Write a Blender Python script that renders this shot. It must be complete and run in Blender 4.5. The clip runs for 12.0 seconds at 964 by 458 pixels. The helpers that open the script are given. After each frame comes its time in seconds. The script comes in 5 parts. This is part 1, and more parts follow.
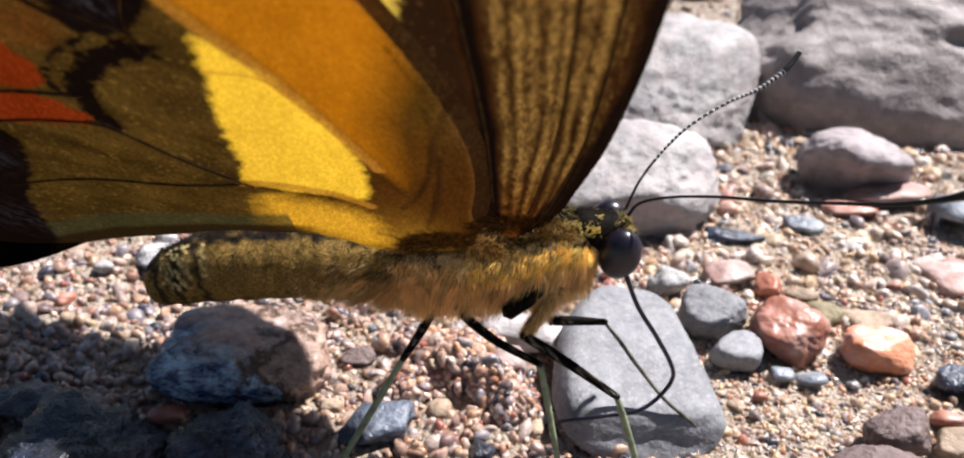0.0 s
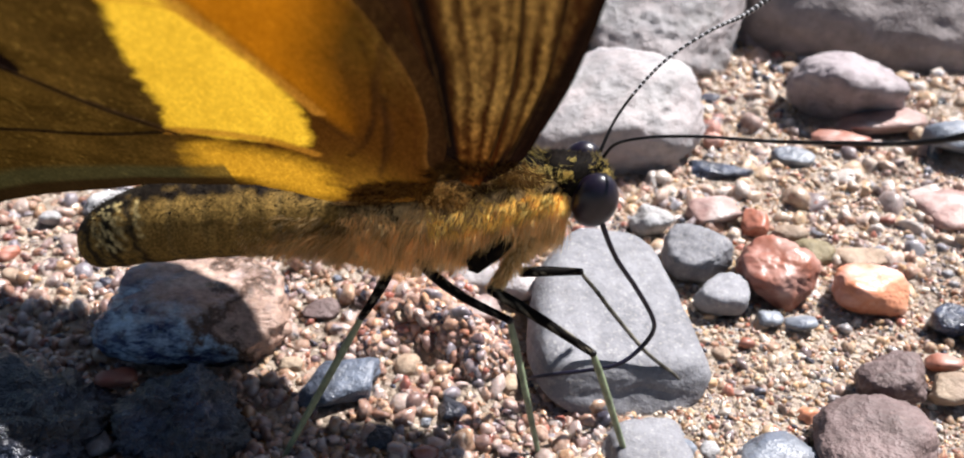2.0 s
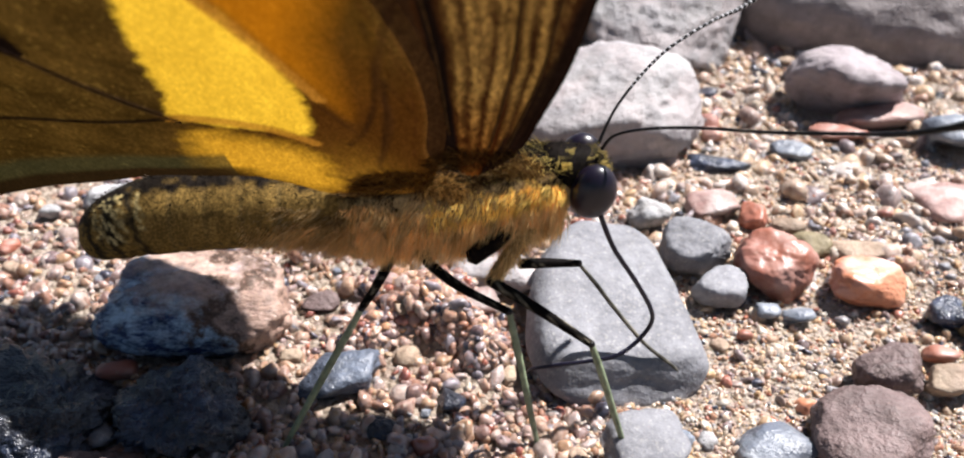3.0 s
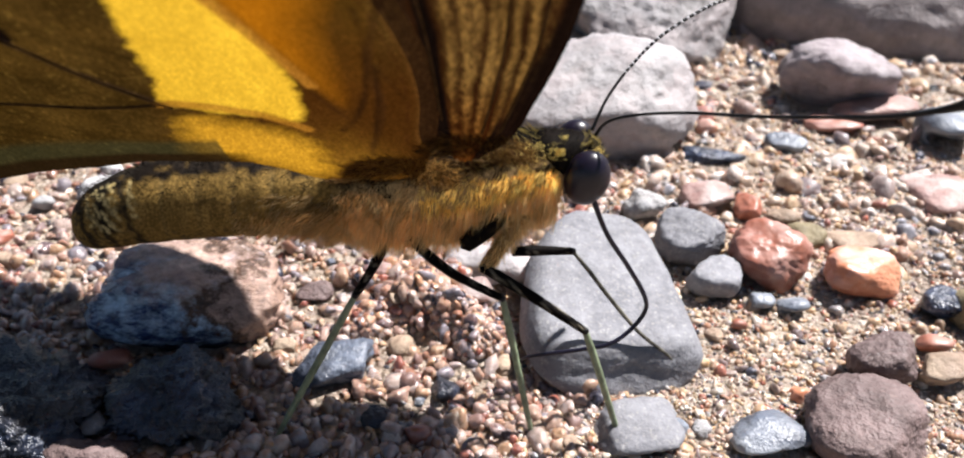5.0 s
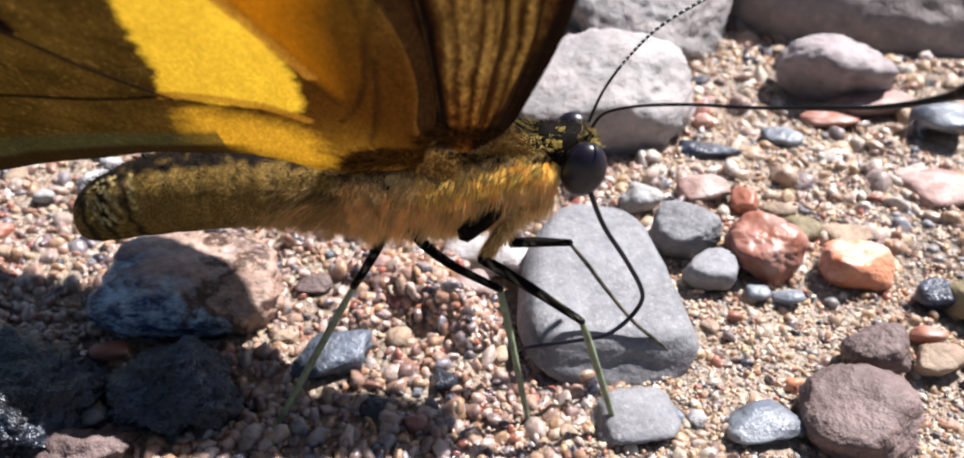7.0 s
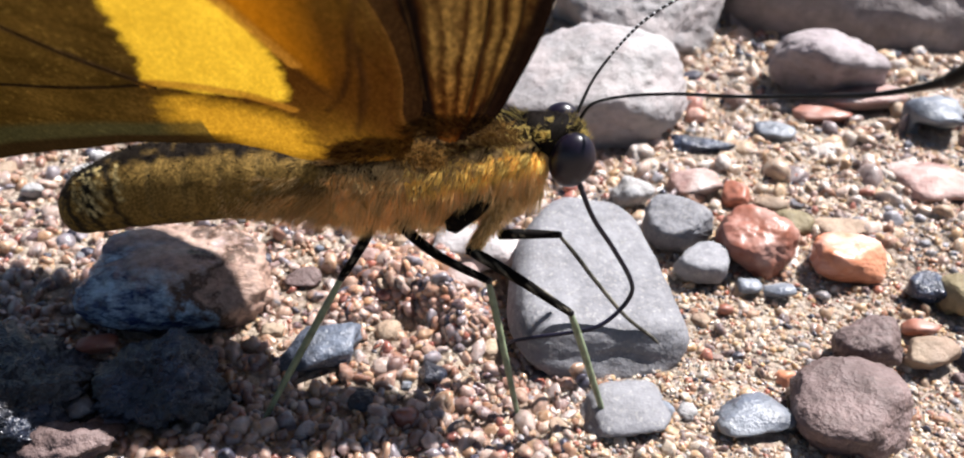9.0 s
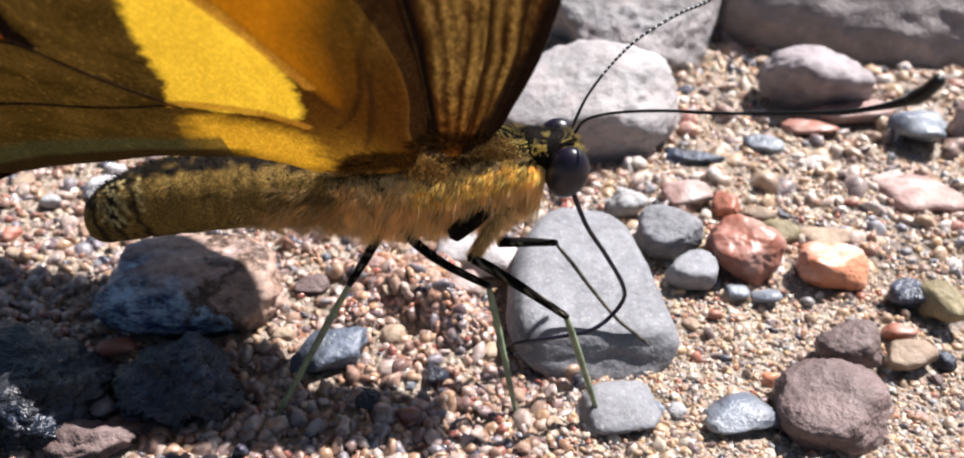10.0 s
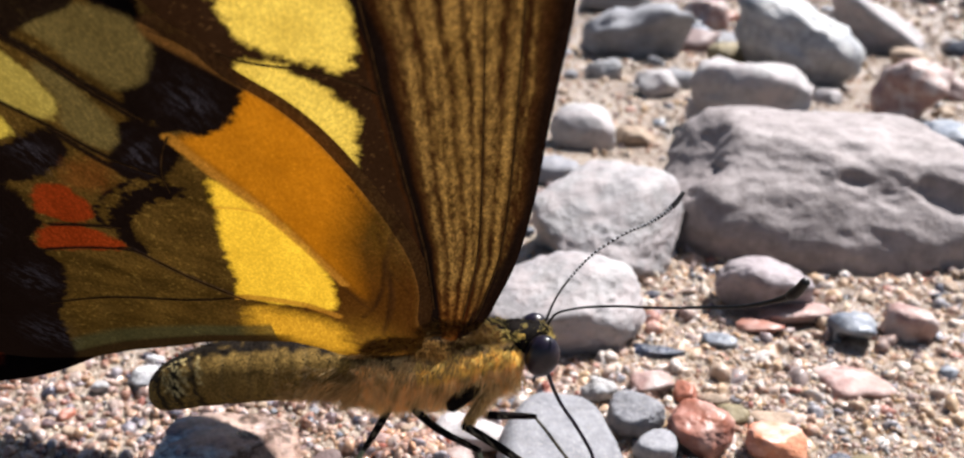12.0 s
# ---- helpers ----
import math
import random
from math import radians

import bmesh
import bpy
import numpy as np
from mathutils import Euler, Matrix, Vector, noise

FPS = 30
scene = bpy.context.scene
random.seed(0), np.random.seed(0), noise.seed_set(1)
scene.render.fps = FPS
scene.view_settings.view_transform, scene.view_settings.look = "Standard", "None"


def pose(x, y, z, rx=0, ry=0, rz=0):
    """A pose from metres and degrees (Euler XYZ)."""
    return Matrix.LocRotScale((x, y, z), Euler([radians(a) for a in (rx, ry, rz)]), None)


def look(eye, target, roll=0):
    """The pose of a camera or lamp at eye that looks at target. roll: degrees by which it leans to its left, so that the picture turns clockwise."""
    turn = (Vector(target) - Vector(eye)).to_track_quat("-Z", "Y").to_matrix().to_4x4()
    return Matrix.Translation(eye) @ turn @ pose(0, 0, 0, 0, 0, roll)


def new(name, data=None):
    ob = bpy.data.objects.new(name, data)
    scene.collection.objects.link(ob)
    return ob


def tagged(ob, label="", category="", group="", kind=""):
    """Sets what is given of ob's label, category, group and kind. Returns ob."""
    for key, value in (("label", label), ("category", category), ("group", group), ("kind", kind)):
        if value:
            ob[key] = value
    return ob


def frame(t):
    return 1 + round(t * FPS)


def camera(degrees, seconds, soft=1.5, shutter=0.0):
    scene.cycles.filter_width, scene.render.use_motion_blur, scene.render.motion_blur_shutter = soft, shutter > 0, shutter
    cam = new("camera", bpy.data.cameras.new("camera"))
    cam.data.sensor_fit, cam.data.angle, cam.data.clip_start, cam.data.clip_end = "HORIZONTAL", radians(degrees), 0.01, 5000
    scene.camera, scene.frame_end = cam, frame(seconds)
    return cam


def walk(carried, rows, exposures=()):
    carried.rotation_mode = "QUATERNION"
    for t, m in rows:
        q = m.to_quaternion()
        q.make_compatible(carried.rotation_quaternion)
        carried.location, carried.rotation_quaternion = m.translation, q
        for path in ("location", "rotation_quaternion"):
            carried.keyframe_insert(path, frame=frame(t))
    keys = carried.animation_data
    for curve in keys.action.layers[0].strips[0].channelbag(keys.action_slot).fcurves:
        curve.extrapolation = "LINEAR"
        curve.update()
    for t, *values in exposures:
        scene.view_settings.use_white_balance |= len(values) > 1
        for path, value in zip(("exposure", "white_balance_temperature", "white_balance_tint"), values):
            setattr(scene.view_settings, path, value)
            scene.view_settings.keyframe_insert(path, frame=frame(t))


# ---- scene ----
cam = camera(55.5, 12.0, soft=2.0)
cam.data.dof.use_dof, cam.data.dof.focus_distance, cam.data.dof.aperture_fstop = True, 0.052, 80.0
# seconds; eye in mm; yaw, pitch and roll in degrees
PATH = [
    (0.0, 0.416, 0.497, 40.955, 0.19, -28.865, 1.689),
    (0.5, 0.729, 2.295, 40.576, -0.079, -30.434, 1.357),
    (1.0, 1.025, 4.197, 40.112, -0.36, -31.65, 1.158),
    (1.5, 1.488, 5.024, 39.754, -0.676, -32.784, 1.062),
    (2.0, 1.744, 4.884, 39.635, -0.783, -33.337, 1.013),
    (2.5, 1.668, 4.667, 39.494, -0.842, -33.465, 1.02),
    (3.0, 1.727, 4.545, 39.547, -0.879, -33.557, 1.03),
    (5.0, 1.905, 4.229, 38.946, -1.123, -33.576, 1.138),
    (5.5, 1.995, 4.19, 38.889, -1.131, -33.628, 1.128),
    (6.0, 1.986, 4.065, 38.895, -1.148, -33.621, 1.165),
    (6.5, 1.933, 3.887, 38.907, -1.212, -33.651, 1.161),
    (7.0, 1.941, 3.63, 38.88, -1.251, -33.673, 1.194),
    (9.0, 2.397, 3.625, 38.355, -1.495, -33.691, 1.325),
    (9.5, 2.338, 2.811, 38.871, -1.469, -33.749, 1.311),
    (10.0, 2.26, 1.01, 39.882, -1.539, -32.981, 1.331),
    (10.5, 2.149, -1.841, 41.179, -1.479, -30.041, 1.344),
    (11.0, 1.976, -5.218, 42.708, -1.502, -26.732, 1.411),
    (11.5, 1.969, -8.429, 43.879, -1.535, -23.071, 1.445),
    (12.0, 2.13, -11.154, 44.798, -1.602, -20.03, 1.499),
]
MM = 0.001
walk(cam, [(t, pose(x * MM, y * MM, z * MM, 0, 0, yaw) @ pose(0, 0, 0, 90 + pitch) @ pose(0, 0, 0, 0, 0, roll))
           for t, x, y, z, yaw, pitch, roll in PATH], exposures=[(0.0, 1.3), (12.0, 1.3)])

# ---- light: an open sky, and a high sun behind and to the side of the head ----
SUN = Vector((0.55, 0.37, 1.0)).normalized()
world = bpy.data.worlds.new("sky")
scene.world = world
world.use_nodes = True
sky = world.node_tree.nodes.new("ShaderNodeTexSky")
sky.sky_type, sky.sun_disc = "NISHITA", False
sky.sun_elevation = math.asin(SUN.z)
sky.sun_rotation = math.atan2(SUN.x, SUN.y)
back = world.node_tree.nodes["Background"]
back.inputs["Strength"].default_value = 0.034
world.node_tree.links.new(sky.outputs["Color"], back.inputs["Color"])
sun = new("sun", bpy.data.lights.new("sun", "SUN"))
sun.data.energy, sun.data.angle, sun.data.color = 5.0, radians(0.53), (1.0, 0.97, 0.965)
sun.matrix_world = look(SUN * 2, (0, 0, 0))


# ---- helpers of this scene ----
def mesh_mm(name, verts, faces, smooth=True):
    """A mesh from corners in mm."""
    me = bpy.data.meshes.new(name)
    me.from_pydata((np.asarray(verts, float) * MM).tolist(), [], faces)
    me.update()
    if smooth:
        me.polygons.foreach_set("use_smooth", [True] * len(me.polygons))
    return me


def mesh_fast(name, verts, faces, smooth=True):
    """The same for many equal faces, given as an array."""
    faces = np.asarray(faces, np.int32)
    me, n = bpy.data.meshes.new(name), faces.shape[1]
    me.vertices.add(len(verts))
    me.vertices.foreach_set("co", (np.asarray(verts, np.float32) * MM).ravel())
    me.loops.add(faces.size)
    me.loops.foreach_set("vertex_index", faces.ravel())
    me.polygons.add(len(faces))
    me.polygons.foreach_set("loop_start", np.arange(0, faces.size, n, dtype=np.int32))
    me.polygons.foreach_set("use_smooth", np.full(len(faces), smooth))
    me.update(calc_edges=True)
    me.validate()
    return me


def colours(me, key, values):
    """A colour for each corner."""
    rgba = np.ones((len(me.vertices), 4), np.float32)
    rgba[:, :3] = values
    me.color_attributes.new(key, "FLOAT_COLOR", "POINT").data.foreach_set("color", rgba.ravel())


def child(name, me, material, parent, label="", basis=None):
    """One mesh object under a thing or under a part."""
    ob = new(name, me)
    if material and not me.materials:
        me.materials.append(material)
    ob.parent = parent
    if basis is not None:
        ob.matrix_basis = basis
    return tagged(ob, label)


def smoothline(points, steps=8, closed=False):
    """A rounded line through points."""
    p = np.asarray(points, float)
    n, out = len(p), []
    for i in range(n if closed else n - 1):
        if closed:
            a, b, c, d = (p[(i + k) % n] for k in (-1, 0, 1, 2))
        else:
            a, b, c, d = p[max(i - 1, 0)], p[i], p[i + 1], p[min(i + 2, n - 1)]
        for s in np.arange(steps) / steps:
            out.append(0.5 * (2 * b + (c - a) * s + (2 * a - 5 * b + 4 * c - d) * s ** 2 + (3 * b - a - 3 * c + d) * s ** 3))
    if not closed:
        out.append(p[-1])
    return np.array(out)


def tube(points, radii, sides=10):
    """Corners and faces of a rounded, closed tube along a line."""
    p = np.asarray(points, float)
    r = np.interp(np.linspace(0, 1, len(p)), np.linspace(0, 1, len(radii)), radii)
    way = np.gradient(p, axis=0)
    way /= np.linalg.norm(way, axis=1)[:, None] + 1e-9
    side = np.cross(way[0], (0.3, 0.2, 0.93))
    verts, faces = [], []
    a = np.arange(sides) / sides * 2 * np.pi
    for i in range(len(p)):
        side = side - way[i] * (side @ way[i])
        side /= np.linalg.norm(side)
        up = np.cross(way[i], side)
        verts += list(p[i] + r[i] * (np.cos(a)[:, None] * side + np.sin(a)[:, None] * up))
    for i in range(len(p) - 1):
        for k in range(sides):
            faces.append((i * sides + k, i * sides + (k + 1) % sides, (i + 1) * sides + (k + 1) % sides, (i + 1) * sides + k))
    verts += [p[0] - way[0] * r[0] * 0.6, p[-1] + way[-1] * r[-1] * 0.6]
    m, e = len(verts) - 2, (len(p) - 1) * sides
    for k in range(sides):
        faces.append((m, (k + 1) % sides, k))
        faces.append((m + 1, e + k, e + (k + 1) % sides))
    return np.array(verts), faces


def ball(sub):
    """Unit directions and triangles of an icosphere."""
    bm = bmesh.new()
    bmesh.ops.create_icosphere(bm, subdivisions=sub, radius=1.0)
    v = np.array([q.co[:] for q in bm.verts])
    fc = np.array([[q.index for q in g.verts] for g in bm.faces])
    bm.free()
    return v, fc


BALLS = {n: ball(n) for n in (1, 2, 3, 4, 5, 6)}


# ---- materials ----
def material(name):
    m = bpy.data.materials.new(name)
    m.use_nodes = True
    t = m.node_tree
    return m, t, t.nodes["Principled BSDF"]


def node(t, kind, **values):
    n = t.nodes.new(kind)
    for k, v in values.items():
        n.inputs[k.replace("_", " ")].default_value = v
    return n


def ramp(t, source, stops, sharp=False):
    n = t.nodes.new("ShaderNodeValToRGB")
    t.links.new(source, n.inputs["Fac"])
    n.color_ramp.interpolation = "CONSTANT" if sharp else "LINEAR"
    e = n.color_ramp.elements
    while len(e) < len(stops):
        e.new(0.5)
    for q, (at, c) in zip(e, stops):
        q.position, q.color = at, (*c, 1)
    return n.outputs["Color"]


def mixed(t, a, b, fac, kind="MIX"):
    n = t.nodes.new("ShaderNodeMix")
    n.data_type, n.blend_type = "RGBA", kind
    for s, v in ((n.inputs[0], fac), (n.inputs[6], a), (n.inputs[7], b)):
        if isinstance(v, bpy.types.NodeSocket):
            t.links.new(v, s)
        else:
            s.default_value = v if isinstance(v, float) else (*v, 1)
    return n.outputs[2]


def bump(t, height, strength, distance, target):
    n = node(t, "ShaderNodeBump", Strength=strength, Distance=distance)
    t.links.new(height, n.inputs["Height"])
    t.links.new(n.outputs["Normal"], target)


def stone_material(name, a, b, spots, spot_amount=0.35, grain=900.0, rough=0.75, stain=0.5, relief_strength=0.42, cap=None, blots=0.75):
    """Stone of two tones with mineral specks and a rough skin."""
    m, t, bsdf = material(name)
    co = t.nodes.new("ShaderNodeTexCoord").outputs["Object"]
    info = t.nodes.new("ShaderNodeObjectInfo")
    shift = t.nodes.new("ShaderNodeVectorMath")
    shift.operation = "MULTIPLY_ADD"
    t.links.new(info.outputs["Random"], shift.inputs[0])
    shift.inputs[1].default_value = (0.3, 0.7, 0.5)
    t.links.new(co, shift.inputs[2])
    co = shift.outputs[0]
    big = node(t, "ShaderNodeTexNoise", Scale=170.0, Detail=6.0, Roughness=0.62)
    fine = node(t, "ShaderNodeTexNoise", Scale=grain, Detail=4.0, Roughness=0.7)
    cell = node(t, "ShaderNodeTexVoronoi", Scale=grain * 5.0, Randomness=1.0)
    for n in (big, fine, cell):
        t.links.new(co, n.inputs["Vector"])
    base = mixed(t, a, b, ramp(t, big.outputs["Fac"], [(0.36, (0, 0, 0)), (0.64, (1, 1, 1))]))
    speck = ramp(t, cell.outputs["Color"], [(0.0, (0, 0, 0)), (1 - spot_amount * 0.6, (0, 0, 0)), (min(1.0, 1.2 - spot_amount * 0.6), (0.7, 0.7, 0.7))])
    base = mixed(t, base, spots, speck)
    dark = ramp(t, fine.outputs["Fac"], [(0.3, (0.55, 0.55, 0.55)), (0.55, (1, 1, 1))])
    base = mixed(t, base, dark, stain, "MULTIPLY")
    blot = node(t, "ShaderNodeTexNoise", Scale=420.0, Detail=8.0, Roughness=0.75)
    t.links.new(co, blot.inputs["Vector"])
    base = mixed(t, base, ramp(t, blot.outputs["Fac"], [(0.34, (0.5, 0.46, 0.42)), (0.5, (0.95, 0.94, 0.93)), (0.66, (1.12, 1.11, 1.1))]), blots, "MULTIPLY")
    if cap:
        worn = node(t, "ShaderNodeTexNoise", Scale=330.0, Detail=3.0, Roughness=0.5)
        t.links.new(co, worn.inputs["Vector"])
        base = mixed(t, base, cap, ramp(t, worn.outputs["Fac"], [(0.44, (0, 0, 0)), (0.62, (0.85, 0.85, 0.85))]))
    hue = node(t, "ShaderNodeHueSaturation")
    vary = t.nodes.new("ShaderNodeMapRange")
    vary.inputs["To Min"].default_value, vary.inputs["To Max"].default_value = 0.57, 0.82
    t.links.new(info.outputs["Random"], vary.inputs["Value"])
    t.links.new(vary.outputs[0], hue.inputs["Value"])
    t.links.new(base, hue.inputs["Color"])
    t.links.new(hue.outputs["Color"], bsdf.inputs["Base Color"])
    t.links.new(ramp(t, fine.outputs["Fac"], [(0.3, (rough + 0.15,) * 3), (0.7, (rough - 0.15,) * 3)]), bsdf.inputs["Roughness"])
    both = t.nodes.new("ShaderNodeMath")
    both.operation = "MULTIPLY_ADD"
    t.links.new(big.outputs["Fac"], both.inputs[0])
    both.inputs[1].default_value = 1.5
    t.links.new(fine.outputs["Fac"], both.inputs[2])
    bump(t, both.outputs[0], relief_strength, 0.0007, bsdf.inputs["Normal"])
    return m


PALE = stone_material("pale_stone", (0.51, 0.49, 0.49), (0.39, 0.365, 0.375), (0.57, 0.53, 0.51), 0.25, grain=700.0, relief_strength=0.5, blots=0.55, cap=(0.5, 0.44, 0.435))
GREY = stone_material("grey_stone", (0.32, 0.32, 0.345), (0.23, 0.23, 0.255), (0.46, 0.45, 0.44), 0.5, grain=1300.0, relief_strength=0.3, blots=0.35)
BOULDER = stone_material("dark_stone", (0.385, 0.335, 0.33), (0.28, 0.24, 0.235), (0.44, 0.39, 0.37), 0.3, grain=500.0, relief_strength=0.45, blots=0.5)
MAUVE = stone_material("mauve_stone", (0.42, 0.37, 0.38), (0.3, 0.25, 0.265), (0.5, 0.45, 0.44), 0.2, relief_strength=0.35)
RED = stone_material("red_stone", (0.46, 0.17, 0.1), (0.36, 0.12, 0.085), (0.55, 0.33, 0.25), 0.2, rough=0.46, relief_strength=0.14, blots=0.4, cap=(0.48, 0.27, 0.22))
ORANGE = stone_material("orange_stone", (0.74, 0.33, 0.19), (0.68, 0.24, 0.12), (0.8, 0.5, 0.4), 0.2, rough=0.42, relief_strength=0.14, cap=(0.78, 0.49, 0.42), blots=0.35)
PINK = stone_material("pink_stone", (0.46, 0.29, 0.25), (0.35, 0.2, 0.18), (0.58, 0.45, 0.38), 0.3, rough=0.55, cap=(0.55, 0.46, 0.43))
BLUE = stone_material("blue_stone", (0.25, 0.285, 0.34), (0.13, 0.15, 0.2), (0.4, 0.42, 0.45), 0.15, rough=0.45, cap=(0.4, 0.42, 0.45))
SLATE = stone_material("slate_stone", (0.075, 0.1, 0.17), (0.007, 0.01, 0.02), (0.36, 0.38, 0.42), 0.2, grain=600.0, rough=0.34, stain=0.9, relief_strength=1.0, cap=(0.03, 0.03, 0.035))
DUSK = stone_material("dusky_blue_stone", (0.17, 0.2, 0.26), (0.05, 0.06, 0.09), (0.36, 0.38, 0.4), 0.2, rough=0.4, stain=0.7, relief_strength=0.5)
PURPLE = stone_material("purple_stone", (0.26, 0.18, 0.17), (0.15, 0.1, 0.095), (0.36, 0.26, 0.24), 0.4, grain=700.0, rough=0.7, relief_strength=0.7)
OLIVE = stone_material("olive_stone", (0.33, 0.27, 0.15), (0.25, 0.2, 0.11), (0.45, 0.4, 0.3), 0.2)
TAN = stone_material("tan_stone", (0.45, 0.34, 0.24), (0.36, 0.25, 0.18), (0.6, 0.5, 0.4), 0.3)
WHITE = stone_material("white_stone", (0.58, 0.56, 0.55), (0.36, 0.37, 0.4), (0.66, 0.63, 0.6), 0.2, relief_strength=0.6)
BANDED = stone_material("banded_stone", (0.56, 0.55, 0.55), (0.24, 0.26, 0.29), (0.6, 0.58, 0.56), 0.2, rough=0.6, stain=0.6, relief_strength=0.6)


def pied_material():
    """Blue-black rock with the sky's sheen painted as pale bluish streaks, a rust-brown patch and a pink end."""
    m, t, bsdf = material("pied_stone")
    co = t.nodes.new("ShaderNodeTexCoord").outputs["Object"]
    axes = t.nodes.new("ShaderNodeSeparateXYZ")
    t.links.new(co, axes.inputs[0])
    big = node(t, "ShaderNodeTexNoise", Scale=260.0, Detail=6.0, Roughness=0.65)
    fine = node(t, "ShaderNodeTexNoise", Scale=1400.0, Detail=5.0, Roughness=0.7)
    streak = node(t, "ShaderNodeMapping", Scale=(0.45, 1.0, 1.3))
    t.links.new(co, streak.inputs["Vector"])
    streak_noise = node(t, "ShaderNodeTexNoise", Scale=800.0, Detail=6.0, Roughness=0.7)
    t.links.new(streak.outputs[0], streak_noise.inputs["Vector"])
    for n in (big, fine):
        t.links.new(co, n.inputs["Vector"])

    def along_x(start, end):
        r = t.nodes.new("ShaderNodeMapRange")
        wob = t.nodes.new("ShaderNodeMath")
        wob.operation = "MULTIPLY_ADD"
        t.links.new(big.outputs["Fac"], wob.inputs[0])
        wob.inputs[1].default_value = 0.02
        t.links.new(axes.outputs["X"], wob.inputs[2])
        t.links.new(wob.outputs[0], r.inputs["Value"])
        r.inputs["From Min"].default_value, r.inputs["From Max"].default_value = start, end
        return r.outputs[0]

    level = t.nodes.new("ShaderNodeMath")
    level.operation = "MULTIPLY_ADD"
    t.links.new(big.outputs["Fac"], level.inputs[0])
    level.inputs[1].default_value = 0.004
    t.links.new(axes.outputs["Z"], level.inputs[2])

    def layer(start, end):
        r = t.nodes.new("ShaderNodeMapRange")
        t.links.new(level.outputs[0], r.inputs["Value"])
        r.inputs["From Min"].default_value, r.inputs["From Max"].default_value = start, end
        return r.outputs[0]

    # bluish sky reflection painted into the colour as pale streaks
    pale = mixed(t, (0.02, 0.045, 0.15), (0.6, 0.8, 1.0), ramp(t, streak_noise.outputs["Fac"], [(0.44, (0, 0, 0)), (0.6, (1, 1, 1))]))
    pale = mixed(t, pale, (0.2, 0.13, 0.09), ramp(t, big.outputs["Fac"], [(0.56, (0, 0, 0)), (0.64, (0.7, 0.7, 0.7))]))
    c = mixed(t, (0.025, 0.032, 0.055), pale, layer(0.0003, 0.0013))
    c = mixed(t, c, (0.68, 0.47, 0.38), layer(0.0033, 0.0043))
    c = mixed(t, c, (0.12, 0.065, 0.04), along_x(0.0115, 0.013))
    c = mixed(t, c, (0.55, 0.36, 0.28), along_x(0.0135, 0.0146))
    c = mixed(t, c, ramp(t, fine.outputs["Fac"], [(0.3, (0.3, 0.3, 0.3)), (0.6, (0.72, 0.72, 0.72))]), 1.0, "MULTIPLY")
    t.links.new(c, bsdf.inputs["Base Color"])
    bsdf.inputs["Roughness"].default_value = 0.24
    bump(t, streak_noise.outputs["Fac"], 0.9, 0.0005, bsdf.inputs["Normal"])
    return m


MIXED = pied_material()


def sand_material():
    m, t, bsdf = material("wet_sand")
    co = t.nodes.new("ShaderNodeTexCoord").outputs["Object"]
    cell = node(t, "ShaderNodeTexVoronoi", Scale=2100.0)
    cell2 = node(t, "ShaderNodeTexVoronoi", Scale=900.0)
    big = node(t, "ShaderNodeTexNoise", Scale=60.0, Detail=5.0)
    fine = node(t, "ShaderNodeTexNoise", Scale=1500.0, Detail=4.0, Roughness=0.7)
    for n in (cell, cell2, big, fine):
        t.links.new(co, n.inputs["Vector"])
    tones = [(0.0, (0.38, 0.3, 0.225)), (0.3, (0.5, 0.415, 0.325)), (0.5, (0.29, 0.225, 0.175)), (0.7, (0.6, 0.515, 0.425)), (0.85, (0.38, 0.24, 0.19)), (1.0, (0.24, 0.235, 0.25))]
    c = mixed(t, ramp(t, cell.outputs["Color"], tones), ramp(t, cell2.outputs["Color"], tones), 0.4)
    c = mixed(t, c, ramp(t, big.outputs["Fac"], [(0.35, (0.42, 0.39, 0.37)), (0.65, (0.68, 0.67, 0.66))]), 1.0, "MULTIPLY")
    t.links.new(c, bsdf.inputs["Base Color"])
    t.links.new(ramp(t, fine.outputs["Fac"], [(0.35, (0.55, 0.55, 0.55)), (0.65, (0.14, 0.14, 0.14))]), bsdf.inputs["Roughness"])
    add = t.nodes.new("ShaderNodeMath")
    add.operation = "MULTIPLY_ADD"
    t.links.new(cell.outputs["Distance"], add.inputs[0])
    add.inputs[1].default_value = -1.0
    t.links.new(fine.outputs["Fac"], add.inputs[2])
    bump(t, add.outputs[0], 0.9, 0.0004, bsdf.inputs["Normal"])
    return m


